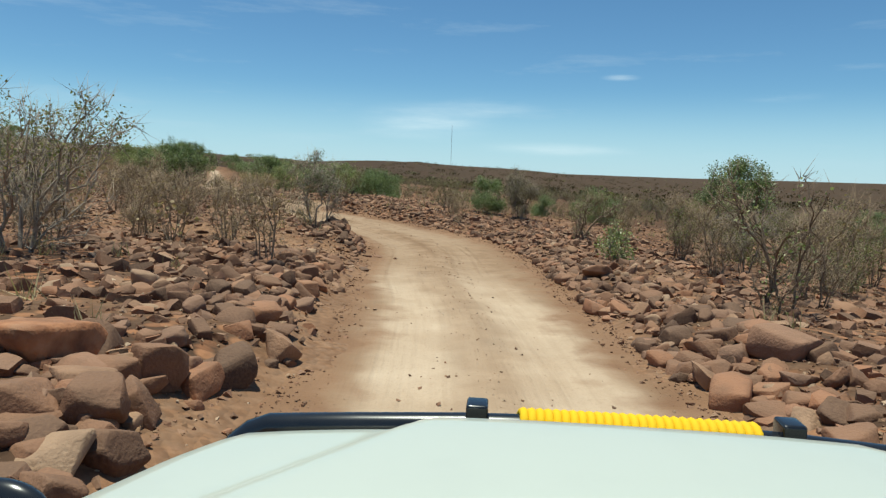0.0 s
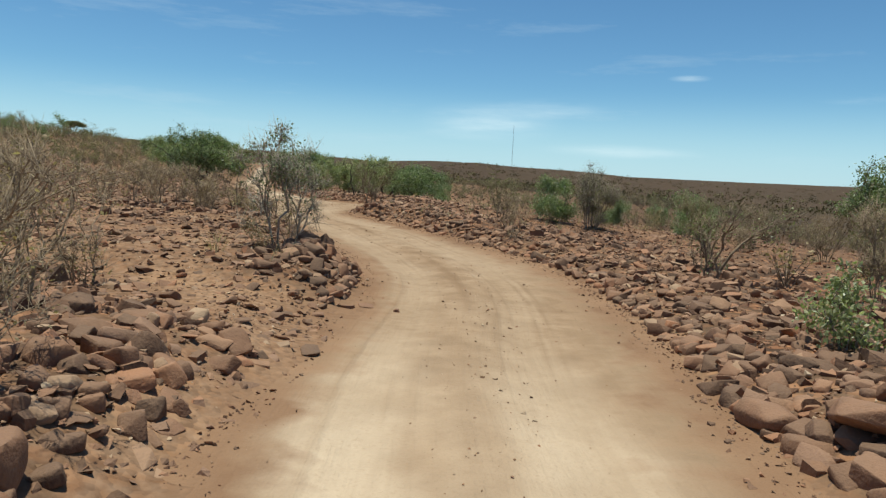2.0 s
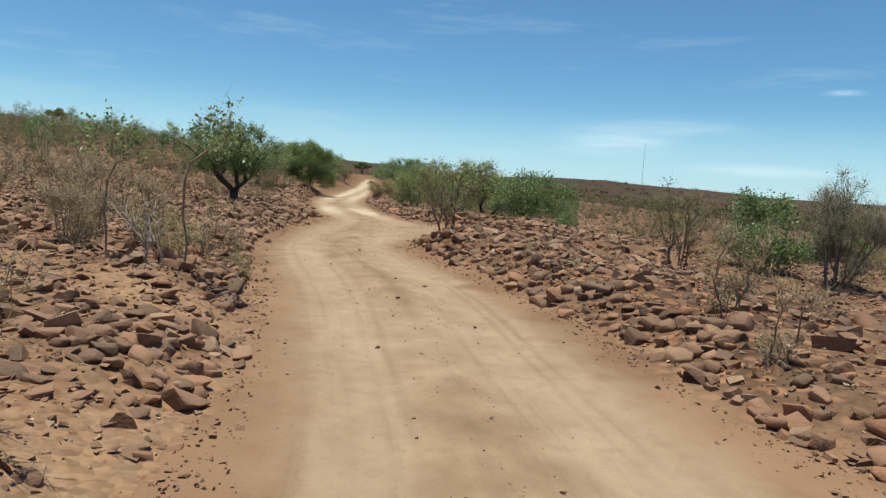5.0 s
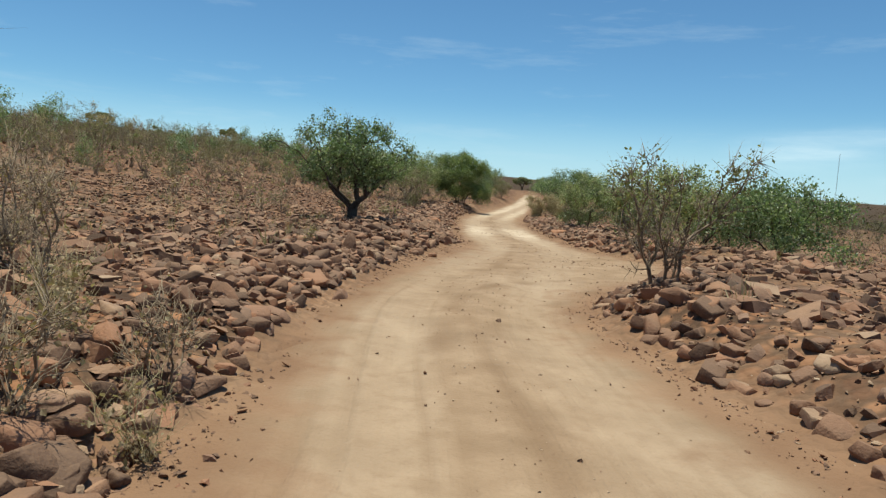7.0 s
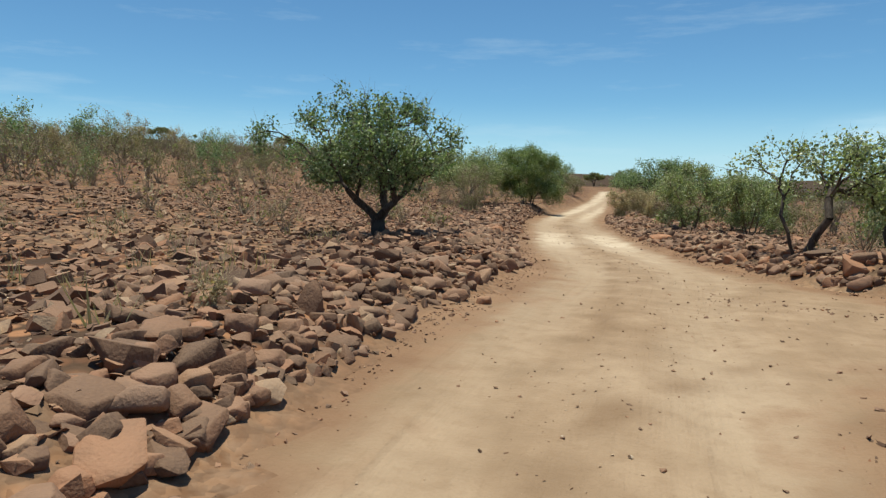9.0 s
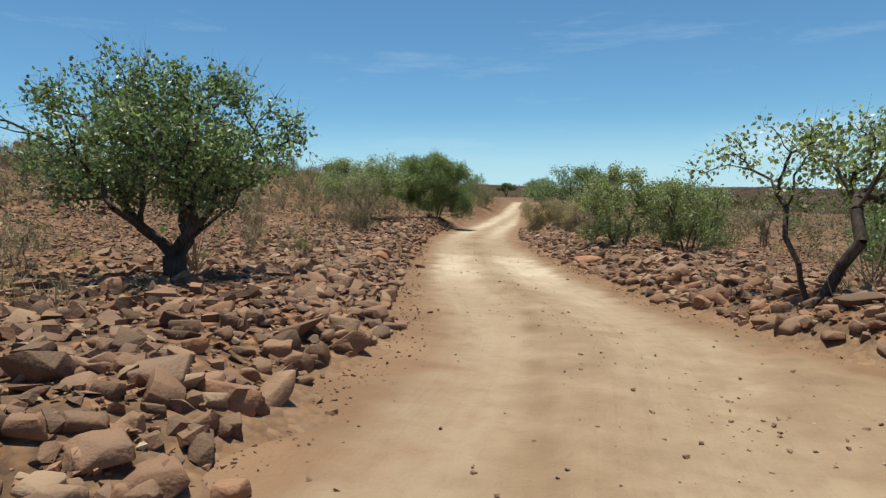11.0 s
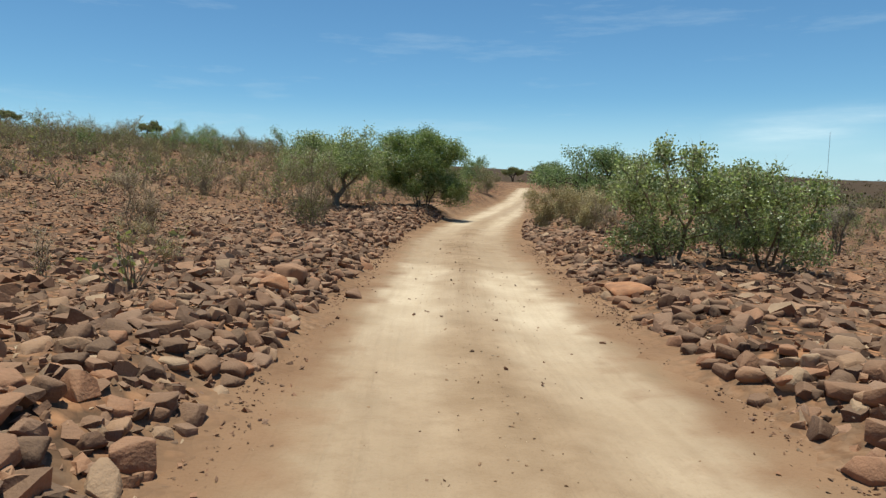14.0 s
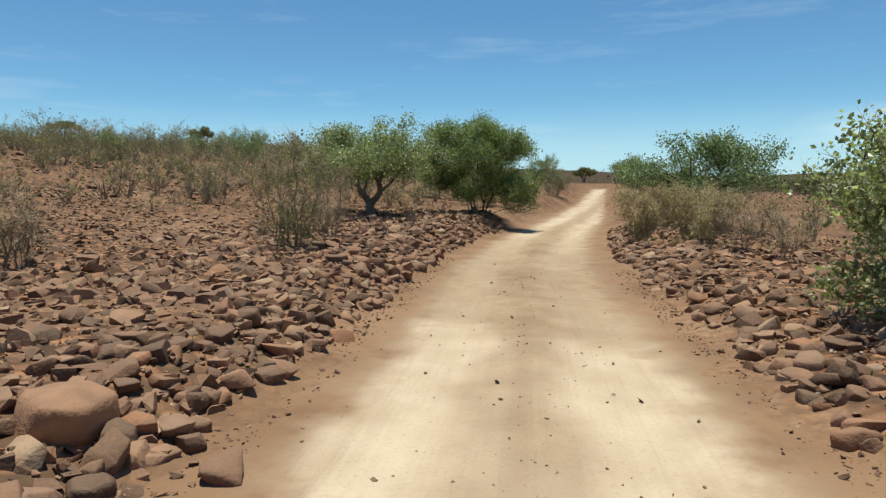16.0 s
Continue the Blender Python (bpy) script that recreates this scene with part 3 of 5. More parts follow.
def rubble(name, label, rng, xs, ys, sizes, sink, shapes, lift=None, flat=True, material=ROCKS, low=0.84):
    """Many stones lying on the ground, joined into one mesh."""
    n = len(xs)
    z = land(xs, ys) if lift is None else lift
    r = turns(rng, n, 0.3)
    kind = rng.integers(0, len(shapes), n)
    squash = rng.uniform(0.75, 1.2, (n, 3)) * [1.1, 1.1, low]
    V, F, at = [], [], 0
    for k, (v, f) in enumerate(shapes):
        m = np.nonzero(kind == k)[0]
        if not len(m):
            continue
        w = np.einsum("nij,nkj->nki", r[m], v[None] * squash[m][:, None]) * sizes[m][:, None, None]
        w += np.stack([xs[m], ys[m], z[m] + sizes[m] * sink], -1)[:, None]
        V.append(w.reshape(-1, 3))
        F.append((f[None] + (np.arange(len(m)) * len(v))[:, None, None] + at).reshape(-1, 3))
        at += len(m) * len(v)
    me = mesh_from(name, np.concatenate(V), np.concatenate(F), material, flat)
    ob = new(name, me if flat else crisp(me))
    return tagged(ob, label, "rubble", kind="stuff")


def scatter_stones():
    rng = np.random.default_rng(11)
    # dense stones within 14 m of the track
    n = 61000
    y = rng.uniform(-4, 74, n)
    left = rng.random(n) < 0.55
    d = 0.05 + 15 * rng.random(n) ** 1.6
    el, er = smooth(y, EDGE_Y, EDGE_L), smooth(y, EDGE_Y, EDGE_R)
    lean = (smooth(y + 1.5, EDGE_Y, EDGE_L) - smooth(y - 1.5, EDGE_Y, EDGE_L)) / 3
    k = np.sqrt(1 + lean * lean)
    x = np.where(left, el - d * k, er + d * k)
    dl, dr = sides(x, y)
    out = np.maximum(dl, dr)
    keep = (out > 0.04) & (rng.random(n) > 0.93 * bare(x, y, dl, dr)) & (rng.random(n) < 0.75 + 0.25 * rough(x, y, 2.0, 22))
    x, y, out = x[keep], y[keep], out[keep]
    size = np.exp(rng.normal(np.log(0.126), 0.42, len(x))).clip(0.05, 0.28) * (1 + 0.1 * np.exp(-out / 1.2))
    open_soil = (bare(x, y, *sides(x, y)) > 0.5) & (size > 0.17)
    x, y, out, size = x[~open_soil], y[~open_soil], out[~open_soil], size[~open_soil]
    near = (out < 1.5) & (size > 0.16)
    rubble("rubble", "loose angular red-brown stones piled beside the track", rng, x[near], y[near], size[near], 0.03, WORN, None, False)
    broken = ~near & (out < 6) & (size > 0.12)
    rubble("rubble", "broken blocky red-brown stones beside the track", rng, x[broken], y[broken], size[broken], 0.02, BROKEN, None, False)
    near = ~near & ~broken
    rubble("rubble", "loose red-brown stones covering the slopes beside the track", rng, x[near], y[near], size[near], 0.07, SMALL)
    # closely packed stones on the slope above the junction
    n = 12000
    y = rng.uniform(28, 60, n)
    x = smooth(y, EDGE_Y, EDGE_L) - (0.3 + 13 * rng.random(n) ** 1.3) * 1.2
    rubble("rubble", "close-lying small red-brown stones on the slope above the junction", rng, x, y, np.exp(rng.normal(np.log(0.12), 0.35, n)).clip(0.06, 0.24), 0.05, SMALL)
    # thinner stones farther up and down the slopes
    n = 16000
    x, y = rng.uniform(-75, 40, n), rng.uniform(0, 110, n)
    dl, dr = sides(x, y)
    out = np.maximum(dl, dr)
    keep = (out > 12) & (rng.random(n) < 1.2 - out / 50)
    x, y = x[keep], y[keep]
    size = np.exp(rng.normal(np.log(0.24), 0.35, len(x))).clip(0.1, 0.6)
    rubble("rubble", "scattered red-brown stones on the far slopes", rng, x, y, size, 0.14, SMALL)
    # small gravel spilled on the verges and the track
    n = 14000
    y = rng.uniform(-2, 62, n)
    el, er = smooth(y, EDGE_Y, EDGE_L), smooth(y, EDGE_Y, EDGE_R)
    u = np.where(rng.random(n) < 0.94, np.sign(rng.random(n) - 0.5) * (1.04 - np.abs(rng.normal(0, 0.1, n))), rng.normal(0.0, 0.3, n).clip(-0.9, 0.9))
    x = (el + er) / 2 + u * (er - el) / 2
    size = np.exp(rng.normal(np.log(0.028), 0.55, n)).clip(0.01, 0.1)
    z = road_height(x, y, wheel_line(x, y))
    rubble("gravel", "small brown gravel lying loose on the track and its verges", rng, x, y, size, 0.12, GRIT, z)
    n = 2000
    y = rng.uniform(2, 66, n)
    el, er = smooth(y, EDGE_Y, EDGE_L), smooth(y, EDGE_Y, EDGE_R)
    x = el + (er - el) * np.where(rng.random(n) < 0.72, 0.5 + rng.normal(0, 0.05, n), rng.uniform(0.05, 0.95, n))
    size = np.exp(rng.normal(np.log(0.018), 0.45, n)).clip(0.008, 0.06)
    rubble("gravel", "loose pebbles along the crown of the track", rng, x, y, size, 0.15, GRIT, road_height(x, y, wheel_line(x, y)), material=GRAVEL)
    n = 120
    x, y = rng.uniform(-11, -5.4, n), rng.uniform(34.5, 43, n)
    keep = np.maximum(*sides(x, y)) < -0.25
    x, y = x[keep], y[keep]
    rubble("gravel", "dark stones strewn over the sandy road junction", rng, x, y, np.exp(rng.normal(np.log(0.036), 0.4, len(x))).clip(0.015, 0.09), 0.1, SMALL, road_height(x, y, wheel_line(x, y)))
    x = rng.uniform(-9.2, -6.2, 75)
    y = np.interp(x, [-9, -8.7, -7.3, -6.5, -6.2], [41.5, 41.2, 40.9, 40.7, 40.6]) + rng.normal(0, 0.17, 75)
    rubble("gravel", "row of loose stones along the edge of the side track", rng, x, y, rng.uniform(0.015, 0.06, 75), 0.1, SMALL, road_height(x, y, wheel_line(x, y)))
    # pebbles on the open soil
    n = 15000
    x, y = rng.uniform(-14, -1, n), rng.uniform(11, 29, n)
    keep = (sides(x, y)[0] > 0) & (rng.random(n) < 0.7 + 0.6 * rough(x, y, 1.3, 24))
    x, y = x[keep], y[keep]
    size = np.exp(rng.normal(np.log(0.06), 0.5, len(x))).clip(0.02, 0.22)
    rubble("gravel", "small stones half sunk in the open reddish soil", rng, x, y, size, 0.03, GRIT, low=0.5)
    some = size > 0.085
    rubble("rubble", "flat worn stones half sunk in the open reddish soil", rng, x[some] + 0.15, y[some] + 0.1, size[some] * 1.25, 0.0, WORN, None, False, low=0.42)
    # pale chips between the stones
    n = 26000
    y = rng.uniform(0, 62, n)
    side = np.sign(rng.random(n) - 0.5)
    d = 0.1 + np.abs(rng.normal(0, 2.2, n))
    x = np.where(side < 0, smooth(y, EDGE_Y, EDGE_L) - d, smooth(y, EDGE_Y, EDGE_R) + d)
    size = np.exp(rng.normal(np.log(0.055), 0.45, n)).clip(0.02, 0.14)
    chips = rng.random(n) < 0.3
    rubble("gravel", "pale chips and grit lying between the larger stones", rng, x[chips], y[chips], size[chips] * 0.8, 0.12, GRIT, material=GRAVEL)
    rubble("gravel", "small red-brown debris filling the gaps between the stones", rng, x[~chips], y[~chips], size[~chips], 0.08, GRIT)


scatter_stones()

BIG_MESHES = [crisp(mesh_from("rock", v, f, ROCK, False)) for v, f in LARGE]


def big_rock(rng, x, y, size, rise=0.0):
    k = int(rng.integers(0, len(LARGE)))
    s = size * np.array([rng.uniform(0.85, 1.15), rng.uniform(0.8, 1.1), rng.uniform(0.65, 1.02)])
    ob = new("rock", BIG_MESHES[k])
    m = pose(x, y, float(land(x, y)) + size * (0.02 + rise), rng.normal(0, 19), rng.normal(0, 19), rng.uniform(0, 360))
    ob.matrix_world = m @ Matrix.Diagonal((*s, 1))
    tagged(ob, "large angular red-brown rock in the stone bank" if size < 0.6 else "big weathered reddish boulder beside the track", "rock", "rocks along the track")


def bank_rocks():
    rng = np.random.default_rng(23)
    # (from y, to y, side, how many, smallest, largest, spread from the edge)
    rows = [(1.5, 9, -1, 76, 0.18, 0.38, 2.2), (9, 14.1, -1, 66, 0.18, 0.33, 2.3), (23, 24.7, -1, 20, 0.10, 0.20, 2.2), (26, 28.4, -1, 30, 0.10, 0.22, 1.8),
            (1.5, 12, 1, 50, 0.18, 0.36, 1.8), (12, 26, 1, 50, 0.14, 0.26, 1.4), (26, 38, 1, 36, 0.11, 0.22, 1.6),
            (28, 37, -1, 44, 0.10, 0.20, 1.8), (37, 43, -1, 16, 0.10, 0.21, 1.4), (43, 50, -1, 56, 0.14, 0.28, 2.4), (44, 52, 1, 40, 0.12, 0.24, 1.2), (47, 58, -1, 20, 0.10, 0.22, 1.5), (47, 60, 1, 34, 0.10, 0.22, 1.2)]
    spots = []
    for a, b, side, n, lo, hi, wide in rows:
        for _ in range(int(n * 0.9)):
            y = rng.uniform(a, b)
            d = (0.3 if side < 0 and y < 13 else 0.12) + abs(rng.normal(0, wide * 0.5))
            e = float(smooth(y, EDGE_Y, EDGE_L if side < 0 else EDGE_R))
            lean = float(smooth(y + 1.5, EDGE_Y, EDGE_L) - smooth(y - 1.5, EDGE_Y, EDGE_L)) / 3
            spots.append((e + side * d * math.sqrt(1 + lean * lean), y, rng.uniform(lo, hi)))
    spots.sort(key=lambda q: -q[2])
    for x, y, size in spots[:205]:
        big_rock(rng, x, y, size, rng.uniform(-0.05, 0.12))
    rest = np.array(spots[205:])
    rubble("rubble", "worn red-brown stones heaped along the banks of the track", rng, rest[:, 0], rest[:, 1], rest[:, 2], 0.05, LARGE, None, False)


bank_rocks()


def stone_heap():
    """Stones cleared from the track and piled beside it, the larger ones on top."""
    rng = np.random.default_rng(61)
    for k in range(92):
        a, q = 2.4 * k, math.sqrt((k + 0.5) / 92)
        x, y = -2.98 + 0.6 * q * math.cos(a) - 0.1 * q * math.sin(a), 19.15 + 1.3 * q * math.sin(a) + rng.normal(0, 0.05)
        size = rng.uniform(0.2, 0.37) if k % 3 == 0 else rng.uniform(0.13, 0.25)
        ob = new("rock", BIG_MESHES[int(rng.integers(0, len(LARGE)))])
        z = max(float(land(x, y)), -0.5) + 0.3 * (1 - q * q) - 0.02
        ob.matrix_world = pose(x, y, z, rng.normal(0, 22), rng.normal(0, 22), rng.uniform(0, 360)) @ Matrix.Diagonal((size, size * rng.uniform(0.7, 1), size * rng.uniform(0.6, 0.9), 1))
        tagged(ob, "rounded red-brown stone in a heap beside the track", "rock", "stones of the heap")


stone_heap()

# boulders that stand out beside the track: place, width, height as a share of it
BOULDERS = [(-1.95, 4.66, 0.42, 0.8), (-1.62, 5.3, 0.42, 0.9), (-1.45, 6.15, 0.36, 0.75), (-2.2, 4.15, 0.38, 0.7), (-2.2, 3.5, 0.4, 0.7), (-1.9, 3.65, 0.36, 0.8), (2.66, 7.3, 0.36, 0.8), (2.5, 5.4, 0.48, 0.8),
            (3.3, 6.2, 0.55, 0.7), (3.0, 12.35, 0.8, 0.3), (2.45, 12.9, 0.46, 0.7), (-2.1, 10.4, 0.42, 0.8), (-1.95, 9.55, 0.42, 0.75), (-9.22, 32.95, 0.24, 0.8), (-11.15, 38.55, 0.2, 0.8), (-17.28, 50.7, 0.34, 0.5),
            (-18.1, 50.15, 0.52, 0.6), (-1.24, 17.05, 0.11, 0.55)]
RUSTY = [(-2.85, 4.8, 0.85, 0.5), (-13.55, 53.15, 0.8, 0.3), (-17.5, 49.2, 0.44, 0.6)]


def boulders():
    rng = np.random.default_rng(41)
    for k, (x, y, size, tall) in enumerate(BOULDERS + RUSTY):
        rust = k >= len(BOULDERS)
        me = BIG_MESHES[(5 * k) % len(BIG_MESHES)]
        if rust:
            me = me.copy()
            me.materials[0] = ROCK_RUST
        ob = new("boulder" if size > 0.3 else "rock", me)
        base = float(np.where(np.maximum(*sides(x, y)) < -0.25, road_height(x, y, wheel_line(x, y)), land(x, y)))
        ob.matrix_world = pose(x, y, base + 0.18 * size * tall, rng.normal(0, 6), rng.normal(0, 6), rng.uniform(0, 360)) @ Matrix.Diagonal((size, size * 0.95, size * 1.15 * tall, 1))
        tagged(ob, "rusty orange weathered boulder lying in the stone bank" if rust else "rounded brown boulder lying at the side of the track" if size > 0.3 else "lone brown rock lying at the edge of the track", "boulder" if size > 0.3 else "rock")


boulders()


# ---- plants ----
def tube(a, b, ra, rb, sides_n):
    """Tapered tubes from the points a to the points b."""
    n = len(a)
    d = b - a
    d = d / np.maximum(np.linalg.norm(d, axis=1), 1e-6)[:, None]
    ref = np.where(np.abs(d[:, 2:3]) > 0.9, [[1.0, 0, 0]], [[0, 0, 1.0]])
    u = np.cross(d, ref)
    u /= np.linalg.norm(u, axis=1)[:, None]
    v = np.cross(d, u)
    ang = np.arange(sides_n) * 2 * np.pi / sides_n
    ring = np.cos(ang)[None, :, None] * u[:, None] + np.sin(ang)[None, :, None] * v[:, None]
    verts = np.concatenate([a[:, None] + ring * ra[:, None, None], b[:, None] + ring * rb[:, None, None]], 1)
    k = np.arange(sides_n)
    face = np.stack([k, (k + 1) % sides_n, (k + 1) % sides_n + sides_n, k + sides_n], 1)
    faces = face[None] + (np.arange(n) * 2 * sides_n)[:, None, None]
    return verts.reshape(-1, 3), faces.reshape(-1, 4)


def leaves(rng, at, size, droop=0.3):
    """Small folded leaves, one at each place."""
    n = len(at)
    d = rng.normal(size=(n, 3))
    d[:, 2] -= droop
    d /= np.linalg.norm(d, axis=1)[:, None]
    s = np.cross(d, rng.normal(size=(n, 3)))
    s /= np.linalg.norm(s, axis=1)[:, None]
    up = np.cross(s, d)
    L = (size * rng.uniform(0.6, 1.35, n))[:, None]
    mid = at + d * L * 0.5
    v = np.stack([at, mid + s * L * 0.36 + up * L * 0.1, at + d * L, mid - s * L * 0.36 + up * L * 0.1], 1)
    f = np.array([[0, 2, 1], [0, 3, 2]])[None] + (np.arange(n) * 4)[:, None, None]
    return v.reshape(-1, 3), f.reshape(-1, 3)


# Crowns of the trees by the junction and of the shrub at the stone heap: across the slope, up it, height, half width, half height.
CROWNS = {
    "tree": [(-0.7, 0.1, 1.25, 0.5, 0.25), (0.55, -0.35, 1.2, 0.5, 0.25), (0.1, 0.6, 1.25, 0.5, 0.25), (-0.9, -0.3, 1.48, 0.6, 0.28), (0.9, 0.3, 1.54, 0.6, 0.28), (0, 0.9, 1.54, 0.6, 0.3), (0.3, -0.8, 1.48, 0.5, 0.28),
             (-2.63, -0.26, 2.29, 0.47, 0.31), (-1.97, 0.17, 1.9, 0.51, 0.34), (-1.5, -0.42, 2.68, 0.34, 0.26), (-0.94, 0.26, 2.83, 0.64, 0.42), (-0.75, -0.59, 2.14, 0.68, 0.47), (-0.8, 0.17, 3.36, 0.26, 0.22),
             (-0.28, 0.77, 2.34, 0.77, 0.51), (0.09, -0.34, 2.73, 0.68, 0.47), (0.45, 0.51, 2.93, 0.59, 0.38), (0.54, -0.85, 1.95, 0.68, 0.42), (0.99, 0.17, 2.73, 0.59, 0.42),
             (1.17, -0.51, 1.8, 0.55, 0.38), (1.48, 0.42, 2.25, 0.47, 0.42), (-0.85, 1.1, 2.14, 0.64, 0.42), (0.45, 0.95, 2.25, 0.6, 0.42), (-0.19, -1.27, 2.14, 0.59, 0.42), (-1.5, 0.77, 1.8, 0.55, 0.34), (0.18, 0.09, 1.76, 0.68, 0.34), (1.71, -0.09, 1.71, 0.3, 0.26), (-1.32, -0.77, 1.65, 0.42, 0.26)],
    "sparse": [(0, 0, 1.53, 0.45, 0.32), (0, 0, 1.3, 0.45, 0.36), (-0.32, 0.09, 1.71, 0.27, 0.22), (0.34, 0, 1.67, 0.27, 0.23), (0, 0.18, 1.89, 0.23, 0.18), (-0.09, 0, 2.14, 0.08, 0.14), (-0.5, 0, 1.26, 0.27, 0.23), (0.5, 0.09, 1.26, 0.27, 0.23),
               (0, -0.18, 1.08, 0.38, 0.27), (-0.27, 0.27, 0.77, 0.27, 0.27), (0.32, -0.18, 0.77, 0.29, 0.27), (0.72, 0.09, 1.57, 0.11, 0.09), (-0.72, 0, 1.53, 0.13, 0.11), (-0.54, 0.27, 0.54, 0.27, 0.23), (0.54, 0.18, 0.5, 0.27, 0.23)],
    "lone": [(-0.1, 0.3, 1.4, 0.34, 0.24), (1.4, 0.2, 1.35, 0.45, 0.3), (0.75, 0.4, 1.35, 0.3, 0.2), (-0.2, 0.1, 1.9, 0.5, 0.36), (-0.35, 1.1, 1.85, 0.4, 0.3), (-0.42, 2.35, 1.7, 0.22, 0.14), (0.35, 0.5, 1.7, 0.42, 0.3), (1.05, 0.2, 1.8, 0.6, 0.42),
             (1.65, 0.0, 1.95, 0.55, 0.4), (2.1, 0.4, 1.5, 0.5, 0.36), (1.3, 1.0, 2.1, 0.55, 0.36), (0.6, -0.6, 1.9, 0.4, 0.32), (1.7, -0.7, 1.5, 0.45, 0.34)],
}


def clump_places(rng, n, h, w, shape, lean, crown=()):
    """Where the leafy or twiggy ends of a plant lie: a few uneven lobes, with gaps between them."""
    count = int(rng.integers(9, 14)) + {"bush": 8, "dome": 40, "loose": 16, "tree": 8}.get(shape, 0)
    lobes = [(np.array((0.849 * a - 0.528 * d, 0.528 * a + 0.849 * d, z)), np.array((r, r, q))) for a, d, z, r, q in crown]
    count = len(lobes) or count
    for k in range(0 if crown else count):
        a = 2 * np.pi * (k + rng.uniform(-0.4, 0.4)) / count * 2.6
        r = rng.uniform(0.15, 0.85) ** 0.8
        t = rng.uniform(0, 1)
        if shape == "tree":
            c = (math.cos(a) * r * w * 0.4, math.sin(a) * r * w * 0.4, h * (0.4 + 0.5 * t * (1.15 - 0.6 * r)))
            s = (0.19 * w, 0.19 * w, 0.13 * h)
        elif shape == "umbrella":
            c = (math.cos(a) * r * w * 0.42, math.sin(a) * r * w * 0.42, h * (0.86 - 0.26 * r * r + 0.06 * t))
            s = (0.15 * w, 0.15 * w, 0.11 * h)
        elif shape == "bush":
            c = (math.cos(a) * r * w * 0.38, math.sin(a) * r * w * 0.38, h * (0.13 + 0.78 * t * (1.12 - 0.45 * r * r)))
            s = (0.19 * w, 0.19 * w, 0.16 * h)
        elif shape in ("dome", "loose"):
            r = math.sqrt(rng.uniform(0.0, 1.0)) * 0.82
            c = (math.cos(a) * r * w * 0.46, math.sin(a) * r * w * 0.46, h * (0.1 + 0.8 * math.sqrt(max(0.0, 1 - 0.85 * r * r)) * (1 - 0.95 * t * t)))
            s = (0.14 * w, 0.14 * w, 0.13 * h)
        else:
            c = (math.cos(a) * r * w * (0.16 + 0.32 * t), math.sin(a) * r * w * (0.16 + 0.32 * t), h * (0.12 + 0.72 * t))
            s = (0.2 * w, 0.2 * w, 0.2 * h)
        lobes.append((np.array(c), np.array(s) * rng.uniform(0.6, 1.25)))
    share = np.array([s[0] * s[2] for _, s in lobes])
    share = share / share.sum()
    out = []
    while len(out) < n:
        c, s = lobes[int(rng.choice(count, p=share)) if crown else int(rng.integers(0, count))]
        p = rng.normal(size=3)
        q = c + p / np.linalg.norm(p) * rng.uniform(0.3, 1) * s
        q[:2] += np.array(lean) * q[2] / h
        if 0.05 < q[2] < h * 1.02:
            out.append(q)
    return np.array(out)


def skeleton(rng, ends, h, shape, stems):
    """Limbs that reach every end from a few stems: lists of points, and of each one's parent."""
    pts, par, run = [], [], []

    def add(p, q):
        pts.append(np.array(p, float))
        par.append(q)
        run.append(0.0 if q < 0 else run[q] + np.linalg.norm(pts[-1] - pts[q]))
        return len(pts) - 1

    butt = add((0, 0, 0.1 * h), add((0, 0, -0.08), -1)) if shape == "tree" and stems > 3 else -1
    for k in range(stems):
        a = 2 * np.pi * (k + rng.uniform(-0.3, 0.3)) / stems
        spread = 0.028 * h if shape in ("tree", "umbrella") else 0.07 * h
        j = butt if butt >= 0 else add((math.cos(a) * spread, math.sin(a) * spread, -0.08), -1)
        if shape in ("tree", "umbrella"):
            low = 0.11 * h if butt >= 0 else 0.0
            top = (0.28 if shape == "tree" else 0.5) * h
            for s in (0.3, 0.6, 1.0):
                out = spread + s ** 1.2 * h * 0.17 * (stems > 1)
                j = add((math.cos(a) * out + rng.normal(0, 0.012 * h), math.sin(a) * out + rng.normal(0, 0.012 * h), low + s * (top - low)), j)
        else:
            j = add((math.cos(a) * spread * 1.5, math.sin(a) * spread * 1.5, 0.1 * h), j)
    order = np.argsort(np.linalg.norm(ends - np.array([0, 0, 0.3 * h]), axis=1) + rng.normal(0, 0.05 * h, len(ends)))
    tips = []
    for e in ends[order]:
        P, R = np.array(pts), np.array(run)
        gap = np.linalg.norm(P - e, axis=1)
        cost = gap + (0.35 if shape in ("tree", "umbrella", "bush", "dome", "loose") else 0.75) * R + np.where(P[:, 2] > e[2] + 0.05, 0.6 * h, 0) + np.where(np.array(par) < 0, 0.05 * h, 0)
        j = int(np.argmin(cost))
        d = gap[j]
        for s in (0.33, 0.67) if d > 0.12 * h else (0.5,):
            m = P[j] + (e - P[j]) * s + np.array([0, 0, 0.1 * d * math.sin(math.pi * s)]) + rng.normal(0, 0.05 * d, 3)
            last = add(m, j if s in (0.33, 0.5) else last)
        tips.append(add(e, last))
    return np.array(pts), np.array(par), tips


